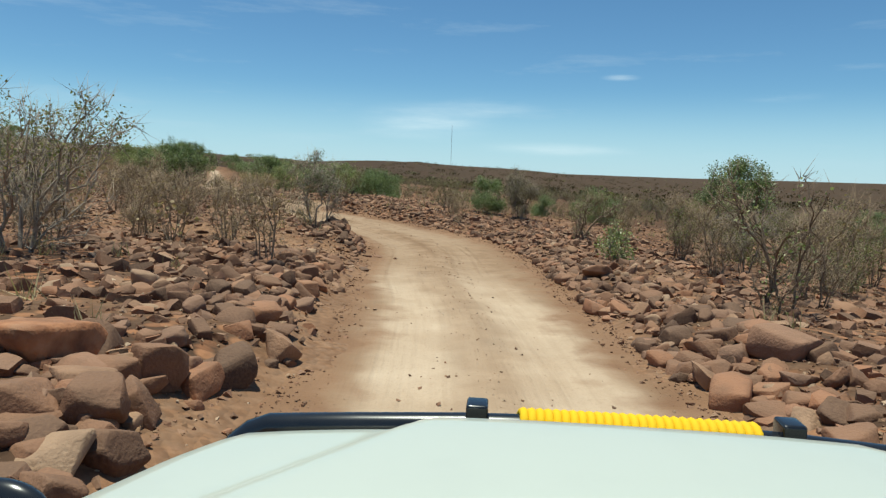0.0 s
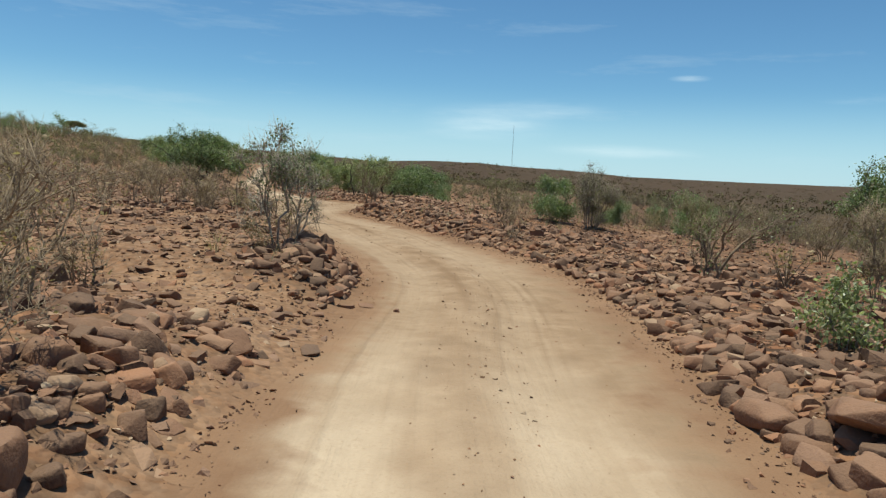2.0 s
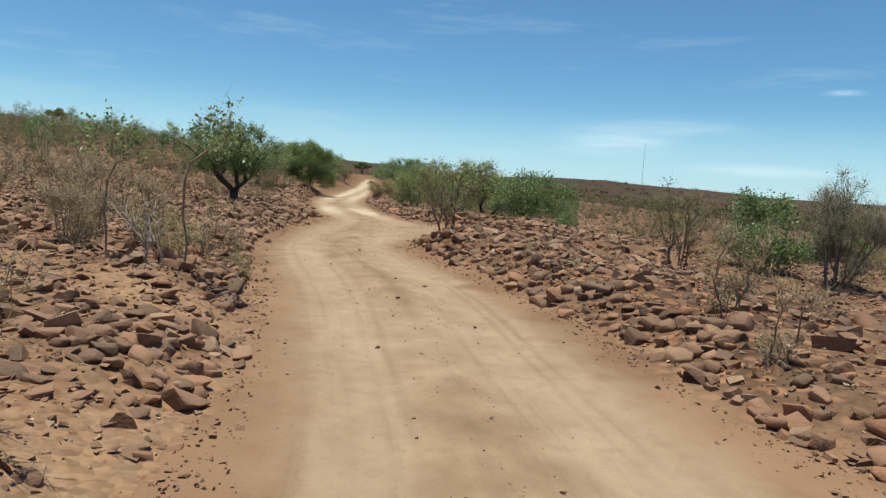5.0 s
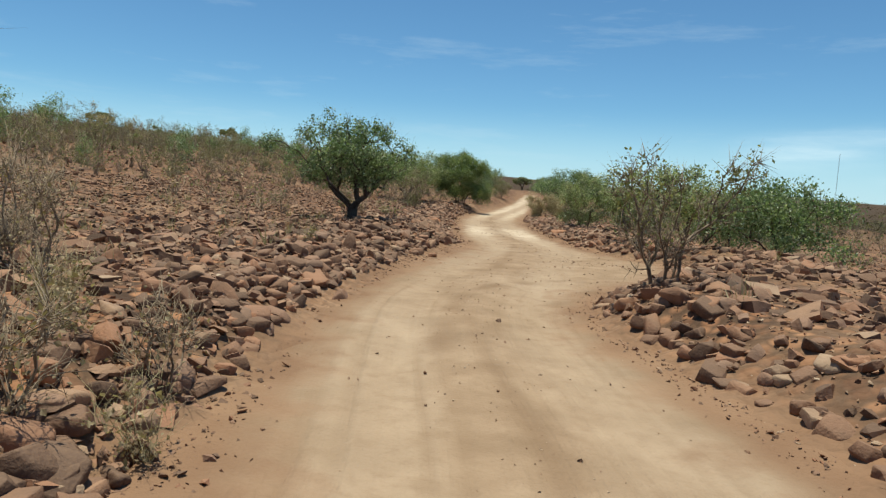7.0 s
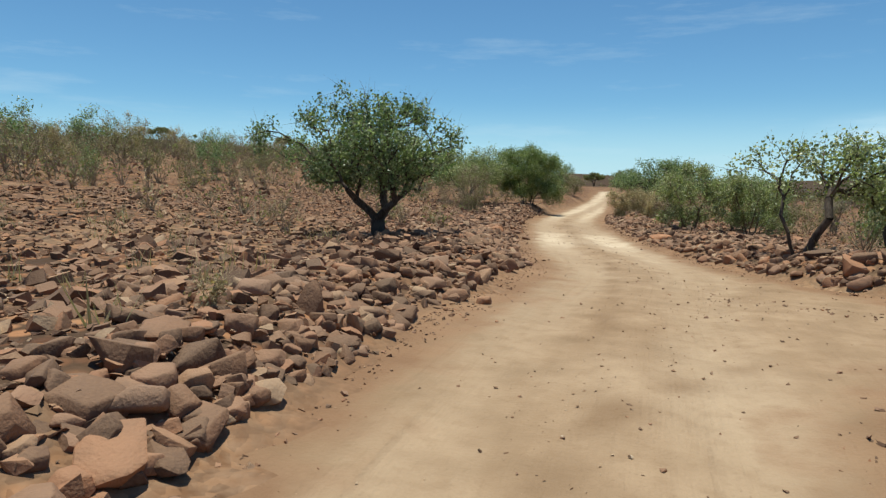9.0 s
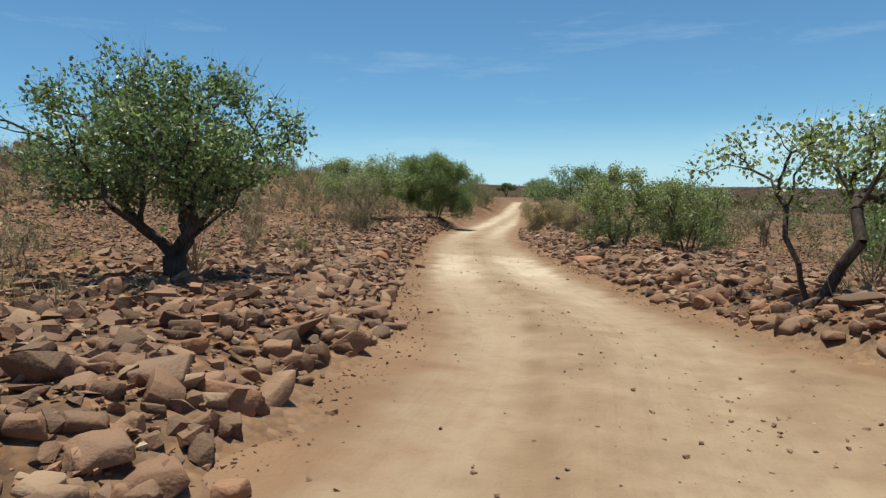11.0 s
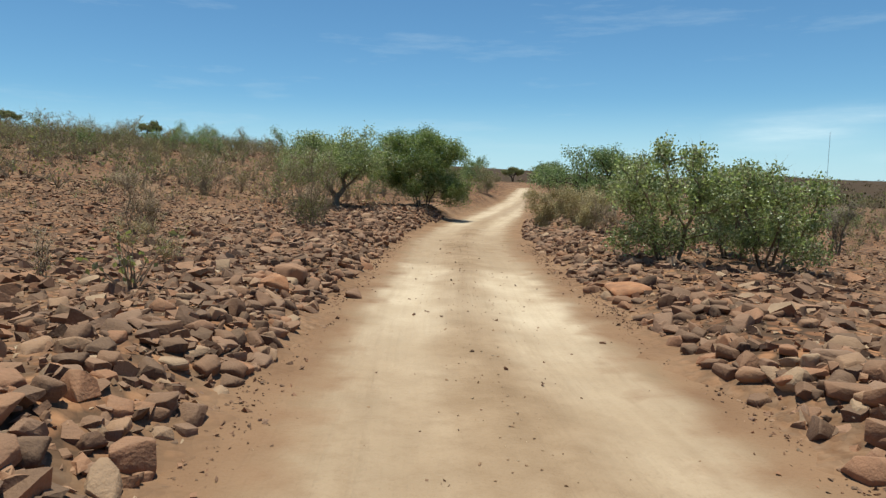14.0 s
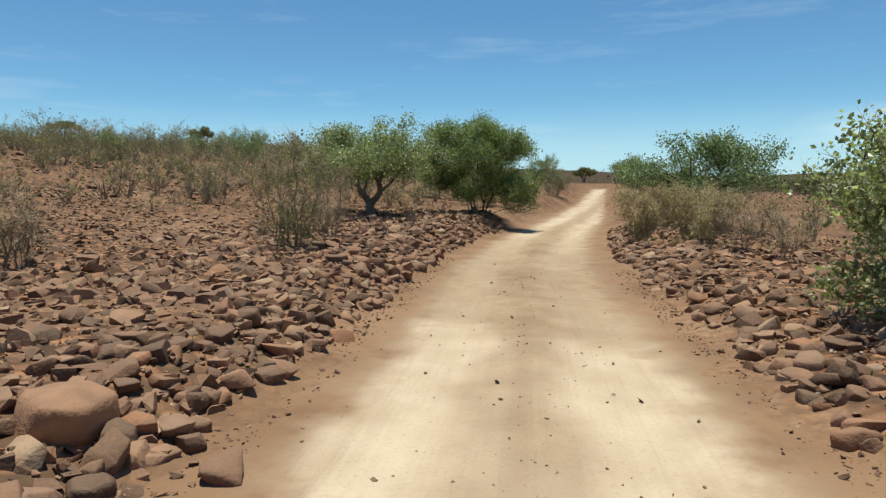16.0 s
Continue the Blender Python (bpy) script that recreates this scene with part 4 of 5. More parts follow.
def wood_mesh(rng, pts, par, tips, tip_r, twigs, twig_len, material, sides_n=4, gain=0.5):
    load = np.zeros(len(pts))
    load[tips] = 1
    for j in range(len(pts) - 1, -1, -1):
        if par[j] >= 0:
            load[par[j]] += load[j]
    r = tip_r * np.maximum(load, 1) ** gain
    k = np.nonzero(par >= 0)[0]
    V, F = tube(pts[par[k]], pts[k], np.minimum(r[par[k]], r[k] * 1.35), r[k], sides_n)
    F = np.concatenate([F[:, [0, 1, 2]], F[:, [0, 2, 3]]])
    if twigs:
        n = int(len(tips) * twigs)
        a = np.repeat(pts[tips], twigs, 0) + rng.normal(0, 0.03, (n, 3))
        d = rng.normal(size=(n, 3)) + np.repeat(pts[tips] / np.maximum(np.linalg.norm(pts[tips], axis=1), 0.1)[:, None], twigs, 0) * 0.9
        d /= np.linalg.norm(d, axis=1)[:, None]
        tip = a + d * (twig_len * rng.uniform(0.5, 1.7, n))[:, None] + np.array([0, 0, 0.02])
        u = np.cross(d, rng.normal(size=(n, 3)))
        u *= tip_r * 0.8 / np.maximum(np.linalg.norm(u, axis=1), 1e-6)[:, None]
        w = np.cross(d, u)
        v = np.stack([a + u, a - 0.5 * u + 0.87 * w, a - 0.5 * u - 0.87 * w, tip], 1).reshape(-1, 3)
        f = (np.array([[0, 1, 3], [1, 2, 3], [2, 0, 3]])[None] + (np.arange(n) * 4)[:, None, None]).reshape(-1, 3)
        F = np.concatenate([F, f + len(V)])
        V = np.concatenate([V, v])
    return mesh_from("limbs", V, F, material, flat=False)


KINDS = {
    # kind: shape, stems, ends per square metre of outline, leaves per end, leaf size, spread, tip radius, twigs, bark, leaf
    "tree": ("tree", 4, 15, 54, 0.07, 0.16, 0.0062, 4, BARK_DARK, LEAF_GREEN),
    "lone": ("tree", 2, 15, 32, 0.07, 0.15, 0.0052, 3, BARK_DARK, LEAF_PALE),
    "twin": ("tree", 2, 16, 60, 0.062, 0.22, 0.007, 3, BARK_DARK, LEAF_PALE),
    "pale": ("tree", 4, 16, 80, 0.078, 0.24, 0.006, 3, BARK_GREY, LEAF_PALE),
    "broad": ("tree", 3, 10, 80, 0.078, 0.24, 0.006, 3, BARK_DARK, LEAF_GREEN),
    "tall": ("tree", 3, 12, 60, 0.085, 0.24, 0.008, 6, BARK_GREY, LEAF_GREEN),
    "acacia": ("umbrella", 2, 13, 40, 0.16, 0.2, 0.009, 2, BARK_DARK, LEAF_OLIVE),
    "umbrella": ("dome", 4, 15, 120, 0.064, 0.2, 0.007, 3, BARK_DARK, LEAF_GREEN),
    "bush": ("dome", 9, 14, 230, 0.066, 0.24, 0.006, 2, BARK_DARK, LEAF_BRIGHT),
    "green": ("bush", 6, 15, 100, 0.066, 0.2, 0.006, 3, BARK_GREY, LEAF_GREEN),
    "rough": ("loose", 4, 27, 66, 0.062, 0.16, 0.007, 3, BARK_LIMB, LEAF_PALE),
    "spread": ("vase", 4, 16, 5, 0.05, 0.1, 0.0085, 7, BARK_LIMB, LEAF_PALE),
    "straw": ("vase", 14, 60, 8, 0.04, 0.06, 0.0025, 8, STRAW, LEAF_DRY),
    "leafy": ("bush", 7, 30, 40, 0.055, 0.12, 0.005, 3, BARK_GREY, LEAF_PALE),
    "airy": ("vase", 4, 17, 20, 0.05, 0.13, 0.0075, 6, BARK_ASH, LEAF_OLIVE),
    "mixed": ("vase", 5, 20, 26, 0.05, 0.14, 0.0072, 8, BARK_LIMB, LEAF_OLIVE),
    "sparse": ("vase", 4, 36, 28, 0.046, 0.15, 0.0055, 13, BARK_ASH, LEAF_ASH),
    "sapling": ("umbrella", 1, 11, 16, 0.052, 0.11, 0.0026, 4, BARK_BROWN, LEAF_GREEN),
    "dry": ("vase", 10, 26, 6, 0.04, 0.12, 0.005, 12, BARK_BROWN, LEAF_DRY),
    "dark": ("vase", 9, 40, 10, 0.05, 0.16, 0.0055, 12, BARK_GREY, LEAF_OLIVE),
    "dead": ("vase", 3, 9, 0, 0.05, 0.1, 0.009, 3, BARK_PALE, LEAF_DRY),
    "tan": ("vase", 12, 40, 34, 0.05, 0.12, 0.004, 14, STRAW, TAN_LEAF),
    "olive": ("vase", 8, 26, 18, 0.05, 0.12, 0.0045, 8, BARK_BROWN, LEAF_OLIVE),
}
WORDS = {
    "tree": ("tree", "small tree with dark forked trunks and broad green crown", "tree"),
    "lone": ("tree", "small leaning tree with dark trunks and thin yellowish green leaves", "tree"),
    "twin": ("tree", "small thin-leaved tree with two dark trunks behind a stone bank", "tree"),
    "pale": ("tree", "pale green thinly leaved small tree behind dry shrubs", "tree"),
    "umbrella": ("tree", "broad low green tree with thin dark trunk beside the track", "tree"),
    "bush": ("bush", "rounded dense bright green bush on a stony slope", "bush"),
    "green": ("bush", "green leafy bush among stones", "bush"),
    "broad": ("tree", "broad flat-crowned green tree on a thin dark trunk", "tree"),
    "tall": ("tree", 3, 12, 60, 0.085, 0.24, 0.008, 6, BARK_GREY, LEAF_GREEN),
    "tall": ("tree", "open grey-limbed tree with a green leafy top", "tree"),
    "acacia": ("tree", "small dark flat-topped tree on the skyline", "tree"),
    "rough": ("bush", "tall loose bush with yellowish green leaves above red rocks", "bush"),
    "spread": ("shrub", "spreading shrub with bare brown slanting limbs among rocks", "shrub"),
    "straw": ("grass_tuft", "tuft of dry straw-coloured grass between stones", "grass tuft"),
    "leafy": ("bush", "low grey-green leafy bush between rocks", "bush"),
    "airy": ("shrub", "tall open shrub with grey limbs and few olive leaves", "shrub"),
    "mixed": ("shrub", "wispy grey twiggy shrub with few olive leaves", "shrub"),
    "sparse": ("shrub", "tall grey twiggy shrub with sparse pale leaves", "shrub"),
    "sapling": ("sapling", "thin sapling with a few green leaf clusters", "sapling"),
    "dry": ("shrub", "bare dry brown shrub of thin twigs", "shrub"),
    "dark": ("shrub", "dark bare shrub with dense twigs", "shrub"),
    "dead": ("dead_shrub", "dead bleached shrub of bare forked branches", "shrub"),
    "tan": ("shrub", "tan dry shrub with withered leaves", "shrub"),
    "olive": ("shrub", "dry shrub with small dull olive leaves", "shrub"),
}


def plant(kind, x, y, h, w, seed, detail=1.0, lean=(0, 0)):
    shape, stems, density, per, leaf, spread, tip, twigs, bark, green = KINDS[kind]
    rng = np.random.default_rng(seed)
    n = int(np.clip(density * h * w * detail, 16, 420))
    ends = clump_places(rng, n, h, w, shape, lean, CROWNS.get(kind, ()))
    pts, par, tips = skeleton(rng, ends, h, shape, stems)
    name, label, category = WORDS[kind]
    z = float(land(x, y))
    ob = thing(name, x, y, z, label, category, {"shrub": "shrubs on the stony slopes", "bush": "green bushes on the slopes", "grass_tuft": "tufts of dry grass"}.get(name, ""))
    big = 0.57 if shape in ("tree", "umbrella") else 0.42
    part("trunk" if shape in ("tree", "umbrella") else "stem", wood_mesh(rng, pts, par, tips, tip, twigs, 0.06 * h + 0.12, bark, 7 if shape == "tree" else 3, big), ob)
    m = int(per * n)
    if m:
        base = np.repeat(pts[tips], per, 0)
        mid = np.repeat(pts[par[tips]], per, 0)
        at = base + (mid - base) * rng.uniform(0, 0.5, (m, 1)) + np.clip(rng.normal(0, spread * 0.75, (m, 3)), -1.5 * spread, 1.5 * spread)
        if kind in ("sparse", "mixed", "airy"):
            at = at[at[:, 2] > h * rng.uniform(0.22, 0.6, m)]
        at[:, 2] = np.maximum(at[:, 2], 0.06)
        v, f = leaves(rng, at, leaf)
        part("crown" if shape in ("tree", "umbrella") else "foliage", mesh_from("foliage", v, f, green), ob)
    return ob


PLANTS = [
    ("tree", -16.86, 42.85, 3.95, 5.6), ("bush", -29.1, 72.2, 4.5, 5.7), ("pale", -31.5, 68.0, 4.1, 6.2), ("broad", -20.4, 74.4, 3.75, 8.0),
    ("lone", -8.5, 45.45, 2.5, 3.4), ("twin", -6.8, 46.0, 2.2, 2.6), ("rough", -13.6, 56.4, 2.55, 3.2), ("rough", -11.8, 58.4, 2.4, 3.0), ("rough", -12.8, 60.4, 2.5, 3.0), ("umbrella", -4.6, 43.8, 1.9, 3.6),
    ("umbrella", -6.3, 50, 2.1, 3.2), ("green", 2.4, 38.4, 2.2, 2.5), ("dark", 4.1, 37.6, 3.0, 3.1), ("tall", 14.8, 33.5, 4.6, 4.6),
    ("green", 10.4, 43.3, 2.3, 2.8), ("green", 15.8, 76.6, 2.4, 3.0), ("green", 8.5, 58, 2.0, 3.0), ("green", 45, 70, 3.5, 6.0), ("green", -6, 68, 1.9, 3.2),
    ("green", -13.5, 71, 2.6, 3.6), ("leafy", 3.95, 14.8, 0.85, 1.25), ("airy", -6.8, 10.5, 3.5, 4.0, (0.6, 0)), ("sparse", -3.62, 18.95, 2.28, 1.35),
    ("mixed", -5.45, 35.1, 2.0, 2.5), ("mixed", 0.1, 34.7, 2.0, 1.5), ("sapling", -6.5, 26.4, 2.3, 1.2, (0.35, 0.25)), ("sapling", -7.6, 26.2, 2.0, 1.1),
    ("dry", -7, 15.5, 1.6, 1.1), ("dry", -5, 15.4, 1.35, 1.0), ("dry", -3.05, 11.4, 1.5, 1.7), ("dry", -4.4, 21.6, 1.2, 1.5), ("straw", -3.9, 18.5, 0.6, 0.8),
    ("dry", -4.5, 13.6, 1.5, 1.6), ("dry", -6.0, 14.6, 1.8, 2.2), ("dry", -7.5, 12.5, 1.9, 2.0), ("dry", -9, 15, 2.0, 2.2), ("dry", -8.5, 18.5, 1.9, 2.0), ("dry", -10.5, 21, 2.0, 2.2),
    ("dry", -6.4, 13.8, 1.5, 1.5), ("dry", -11, 17.2, 2.1, 2.2), ("spread", 4.6, 8.9, 2.0, 2.1, (-0.2, 0.3)), ("mixed", 6.4, 17.7, 1.5, 1.4), ("dry", 6.1, 10.6, 1.8, 1.6), ("dry", 5.6, 13.4, 1.7, 1.6), ("dry", 7.6, 13.2, 1.9, 1.9), ("dead", 7.2, 8.3, 1.2, 1.5), ("dry", 10, 17, 1.8, 2.0), ("olive", 8.8, 23.5, 1.9, 2.2), ("olive", 11.5, 27, 2.0, 2.4), ("dry", 8.5, 31, 1.9, 2.0), ("dry", 0.3, 27.7, 1.35, 1.0), ("dry", 0.55, 25.9, 0.8, 0.9), ("olive", 12.5, 21, 2.0, 2.4), ("dry", 13, 35, 2.2, 2.4), ("olive", 9, 39, 2.1, 2.4), ("dry", 7.6, 20.9, 2.1, 2.0),
    ("mixed", 4.6, 22.4, 1.4, 1.2), ("dry", -9.8, 29.3, 1.0, 0.9), ("dry", -9.2, 27.6, 0.9, 0.9), ("dry", 3.2, 41, 1.7, 1.5), ("olive", -23.8, 57.0, 2.3, 2.6), ("dry", -26.2, 60.5, 1.8, 1.8), ("tan", -22.0, 73.4, 1.5, 2.0), ("tan", -32.3, 78, 1.8, 2.6), ("olive", -33.2, 82, 2.2, 3.0), ("olive", -22.5, 79, 2.0, 3.0), ("olive", -34, 90, 2.4, 3.4), ("green", -42, 104, 2.8, 4.0), ("green", -34.5, 106, 2.6, 4.0), ("olive", -29, 92, 2.2, 3.2),
    ("tan", -20.0, 66.3, 1.6, 1.9), ("tan", -19.0, 67.1, 1.7, 2.2), ("tan", -18.2, 66.0, 1.4, 1.7), ("dry", -17.2, 65.0, 1.3, 1.5), ("dry", -16.2, 64.2, 1.1, 1.2), ("dark", -10.3, 69.9, 2.0, 1.7),
    ("spread", 4.15, 20.3, 1.6, 2.2, (0.7, 0.3)), ("dead", -6.7, 26.1, 1.1, 0.9, (-0.4, 0)),
    ("dark", 7.4, 16.0, 1.5, 1.7), ("olive", 8.6, 18.6, 1.6, 2.0), ("mixed", 9.6, 15.4, 1.7, 1.8), ("olive", 10.9, 20.2, 1.7, 2.2), ("dark", 12.2, 23.0, 1.9, 2.2), ("olive", 8.4, 13.6, 1.4, 1.8), ("mixed", 11.4, 17.4, 1.8, 2.0), ("olive", 14.2, 25.5, 1.9, 2.4), ("dark", 9.2, 21.8, 1.5, 1.7),
    ("dry", -7.2, 27.7, 0.9, 0.9), ("dry", -7.4, 28.8, 0.7, 0.8), ("straw", -8.0, 28.4, 0.6, 0.7), ("straw", -7.9, 27.4, 0.7, 0.8), ("dry", -8.6, 26.6, 1.1, 1.2), ("dry", -9.6, 28, 1.2, 1.3), ("straw", -6.8, 28.2, 0.5, 0.7), ("dry", -8.2, 27.6, 1.3, 1.5), ("straw", -7.1, 27.0, 0.6, 0.8), ("dry", -9.1, 27.1, 1.4, 1.5), ("dry", -10.2, 26.4, 1.5, 1.6), ("straw", -8.8, 28.9, 0.6, 0.8), ("dry", -11, 29.5, 1.3, 1.4), ("dry", -12.5, 30.5, 1.4, 1.5), ("dry", -12.8, 28, 1.4, 1.6), ("dry", -11.4, 27.2, 1.3, 1.4),
    ("dry", -25.2, 52.5, 1.5, 1.8), ("straw", -23.4, 51.1, 0.7, 1.1), ("dry", -20, 47.4, 0.8, 0.7), ("straw", -20.5, 49.8, 0.7, 0.9), ("dry", -25, 52.8, 1.2, 1.2), ("olive", -11.6, 71, 1.7, 3.2), ("dry", -18.9, 41.8, 1.0, 1.0), ("straw", -11.3, 34.6, 0.35, 0.4),
    ("acacia", -82.5, 96, 2.9, 3.0), ("acacia", -112, 94, 2.7, 4.8), ("acacia", -100, 152, 3.4, 5.5), ("acacia", -62, 160, 3.2, 4.8),
]


def place_plants():
    for k, (kind, x, y, h, w, *lean) in enumerate(PLANTS):
        plant(kind, x, y, h, w, 100 + k + 7 * (kind == "bush"), 1.0, lean[0] if lean else (0, 0))


place_plants()


def hillside():
    """Dry and olive shrubs dotted over the slopes, a few shapes turned and scaled."""
    rng = np.random.default_rng(5)
    kinds = ["dry"] * 5 + ["olive"] * 5 + ["tan"] * 2 + ["mixed"] * 2 + ["green"] * 2
    first = [plant(k, -60 - 4 * j, 70, rng.uniform(1.4, 2.1), rng.uniform(1.5, 2.3), 300 + j, 0.3) for j, k in enumerate(kinds)]
    fixed = np.array([(p[1], p[2]) for p in PLANTS])
    taken, made, tries = [], 0, 0
    while made < 190 and tries < 20000:
        tries += 1
        x, y = rng.uniform(-62, 40), rng.uniform(6, 100)
        if rng.random() < 0.4:
            y = rng.uniform(8, 70)
            x = float(smooth(y, EDGE_Y, EDGE_R)) + rng.uniform(4, 30)
        dl, dr = (float(v) for v in sides(x, y))
        out = max(dl, dr)
        if out < 3.0 or np.min(np.hypot(*(fixed - (x, y)).T)) < 1.8:
            continue
        if dl > 0 and 13 < y < 62 and dl < 13 and rng.random() < (0.9 if y < 46 else 0.55):
            continue
        if dr > 0 and rng.random() < (0.6 if y < 26 else 0.95 if dr < 16 and y < 62 else 0.8):
            continue
        if dl > 38 or dr > 30 or rng.random() > 0.25 + min(out, 30) / 40 or (taken and np.min(np.hypot(*(np.array(taken) - (x, y)).T)) < 1.2):
            continue
        taken.append((x, y))
        src = first[int(rng.integers(0, len(first)))]
        s = rng.uniform(0.7, 1.4) * (1.25 if dl > 22 else 1)
        m = pose(x, y, float(land(x, y)) - 0.03, 0, 0, rng.uniform(0, 360))
        ob = copy_thing(src, m)
        ob.scale = (s * rng.uniform(0.9, 1.2), s * rng.uniform(0.9, 1.2), s)
        made += 1
    # taller bushes along the crest of the slope
    for k in range(85):
        y = rng.uniform(22, 112)
        x = float(smooth(y, EDGE_Y, EDGE_L)) - rng.uniform(24, 66)
        m = pose(x, y, float(land(x, y)) - 0.03, 0, 0, rng.uniform(0, 360))
        ob = copy_thing(first[int(rng.choice([5, 6, 7, 8, 9, 12, 13, 14, 15]))], m)
        s = rng.uniform(1.1, 1.9)
        ob.scale = (s * rng.uniform(1.0, 1.4), s * rng.uniform(1.0, 1.4), s)
    for j, ob in enumerate(first):
        x, y = ob.location.x, ob.location.y
        ob.location.z = float(land(x, y)) - 0.03


hillside()


def far_scrub():
    """Scrub on the far slopes and the plain, too far off to count."""
    rng = np.random.default_rng(9)
    for name, label, material, share, seed in (("scrub", "dull olive scrub covering the far slopes", LEAF_FAR, 0.42, 1), ("scrub", "bare brown scrub covering the far slopes", LEAF_FAR, 0.48, 2), ("scrub", "green bushes dotted over the distant plain", LEAF_OLIVE, 0.1, 3)):
        n = int(5500 * share)
        r = 30 * (1500 / 30) ** (rng.random(n) ** 0.85)
        a = radians(20) + rng.normal(0, 0.75, n)
        x, y = -6 - r * np.sin(a), 25 + r * np.cos(a)
        dl, dr = sides(x, y)
        keep = np.maximum(np.maximum(dl, dr), np.where((y > 84) & (np.maximum(dl, dr) > 1.5), 99, 0)) > np.where(dl > 0, 13 + 7 * rough(x, y, 9, 41), np.where(y > 60, 5, 26 + 12 * rough(x, y, 14, 42)))
        keep &= (r > (75 if seed < 3 else 45)) & ((seed == 3) | (dl < 0) | (dl > 140))
        x, y, r = x[keep], y[keep], r[keep]
        z = land(x, y)
        n = len(x)
        h = rng.uniform(0.9, 2.3, n) * np.where(r > 200, 1.5, 1)
        w = h * rng.uniform(0.8, 1.5, n) * np.where(r > 200, 2.2, 1)
        per = 26
        q = rng.normal(size=(n, per, 3))
        q /= np.linalg.norm(q, axis=2)[..., None]
        q *= rng.uniform(0.35, 1, (n, per, 1))
        at = np.stack([x[:, None] + q[..., 0] * w[:, None] / 2, y[:, None] + q[..., 1] * w[:, None] / 2, z[:, None] + h[:, None] * (0.48 + 0.52 * q[..., 2])], -1).reshape(-1, 3)
        v, f = leaves(rng, at, np.repeat(0.1 * w, per) * rng.uniform(0.6, 1.4, n * per), 0)
        tagged(new(name, mesh_from(name, v, f, material)), label, "scrub", kind="stuff")


far_scrub()


def wispy_scrub():
    """Thin-twigged scrub over the slopes, thickest well away from the track."""
    rng = np.random.default_rng(77)
    for label, leaf_stuff, share in (("wispy dull olive scrub over the stony slopes", LEAF_OLIVE, 2000), ("wispy withered tan scrub over the stony slopes", LEAF_DRY, 1150)):
        x, y = rng.uniform(-100, 40, share * 4), rng.uniform(10, 135, share * 4)
        dl, dr = sides(x, y)
        out = np.maximum(dl, dr)
        thick = np.clip((out - np.where(dl > 0, np.where(y > 42, 7, 12), 18)) / 20, 0, 1) * np.where(dl > 0, 1, 0.4) + np.clip((y - 62) / 10, 0, 1) * (out > 2) * np.where(dr > 10, 0.25, 1) + 0.5 * rough(x, y, 7, 71)
        thick = thick * np.where((dr > 0) & (dr < 30) & (y < 62), np.where(y < 26, 0.8, 0.1), 1)
        keep = np.nonzero((rng.random(len(x)) < thick) & (out > 2.2) & (out < 110))[0][:share]
        x, y = x[keep], y[keep]
        n = len(x)
        z = land(x, y)
        h, w = rng.uniform(0.8, 1.7, n) * (1 + np.clip((out[keep] - 20) / 40, 0, 0.75)), rng.uniform(0.9, 2.2, n)
        per = 16
        base = np.stack([x, y, z - 0.03], -1)
        a, r, t = rng.uniform(0, 2 * np.pi, (n, per)), np.sqrt(rng.random((n, per))), rng.uniform(0.55, 1, (n, per))
        tips = np.stack([x[:, None] + np.cos(a) * r * w[:, None] / 2, y[:, None] + np.sin(a) * r * w[:, None] / 2, z[:, None] + h[:, None] * t * (1.05 - 0.35 * r * r)], -1)
        root = np.repeat(base[:, None], per, 1) + rng.normal(0, 0.05, (n, per, 3))
        a, d = root.reshape(-1, 3), (tips - root).reshape(-1, 3)
        u = np.cross(d, [0.3, 0.8, 0.5])
        u *= 0.014 / np.linalg.norm(u, axis=1)[:, None]
        q = np.cross(u, d / np.linalg.norm(d, axis=1)[:, None])
        v = np.stack([a + u, a - 0.5 * u + 0.87 * q, a - 0.5 * u - 0.87 * q, a + d], 1).reshape(-1, 3)
        f = (np.array([[0, 1, 3], [1, 2, 3], [2, 0, 3]])[None] + (np.arange(n * per) * 4)[:, None, None]).reshape(-1, 3)
        tagged(new("scrub", mesh_from("twigs", v, f, BARK_BROWN)), label + ", bare twigs", "scrub", kind="stuff")
        at = (np.repeat(tips, 3, 1) + (np.repeat(root, 3, 1) - np.repeat(tips, 3, 1)) * rng.uniform(0, 0.55, (n, per * 3, 1)) + rng.normal(0, 0.07, (n, per * 3, 3))).reshape(-1, 3)
        v, f = leaves(rng, at, 0.1)
        tagged(new("scrub", mesh_from("scrub", v, f, leaf_stuff)), label, "scrub", kind="stuff")


wispy_scrub()


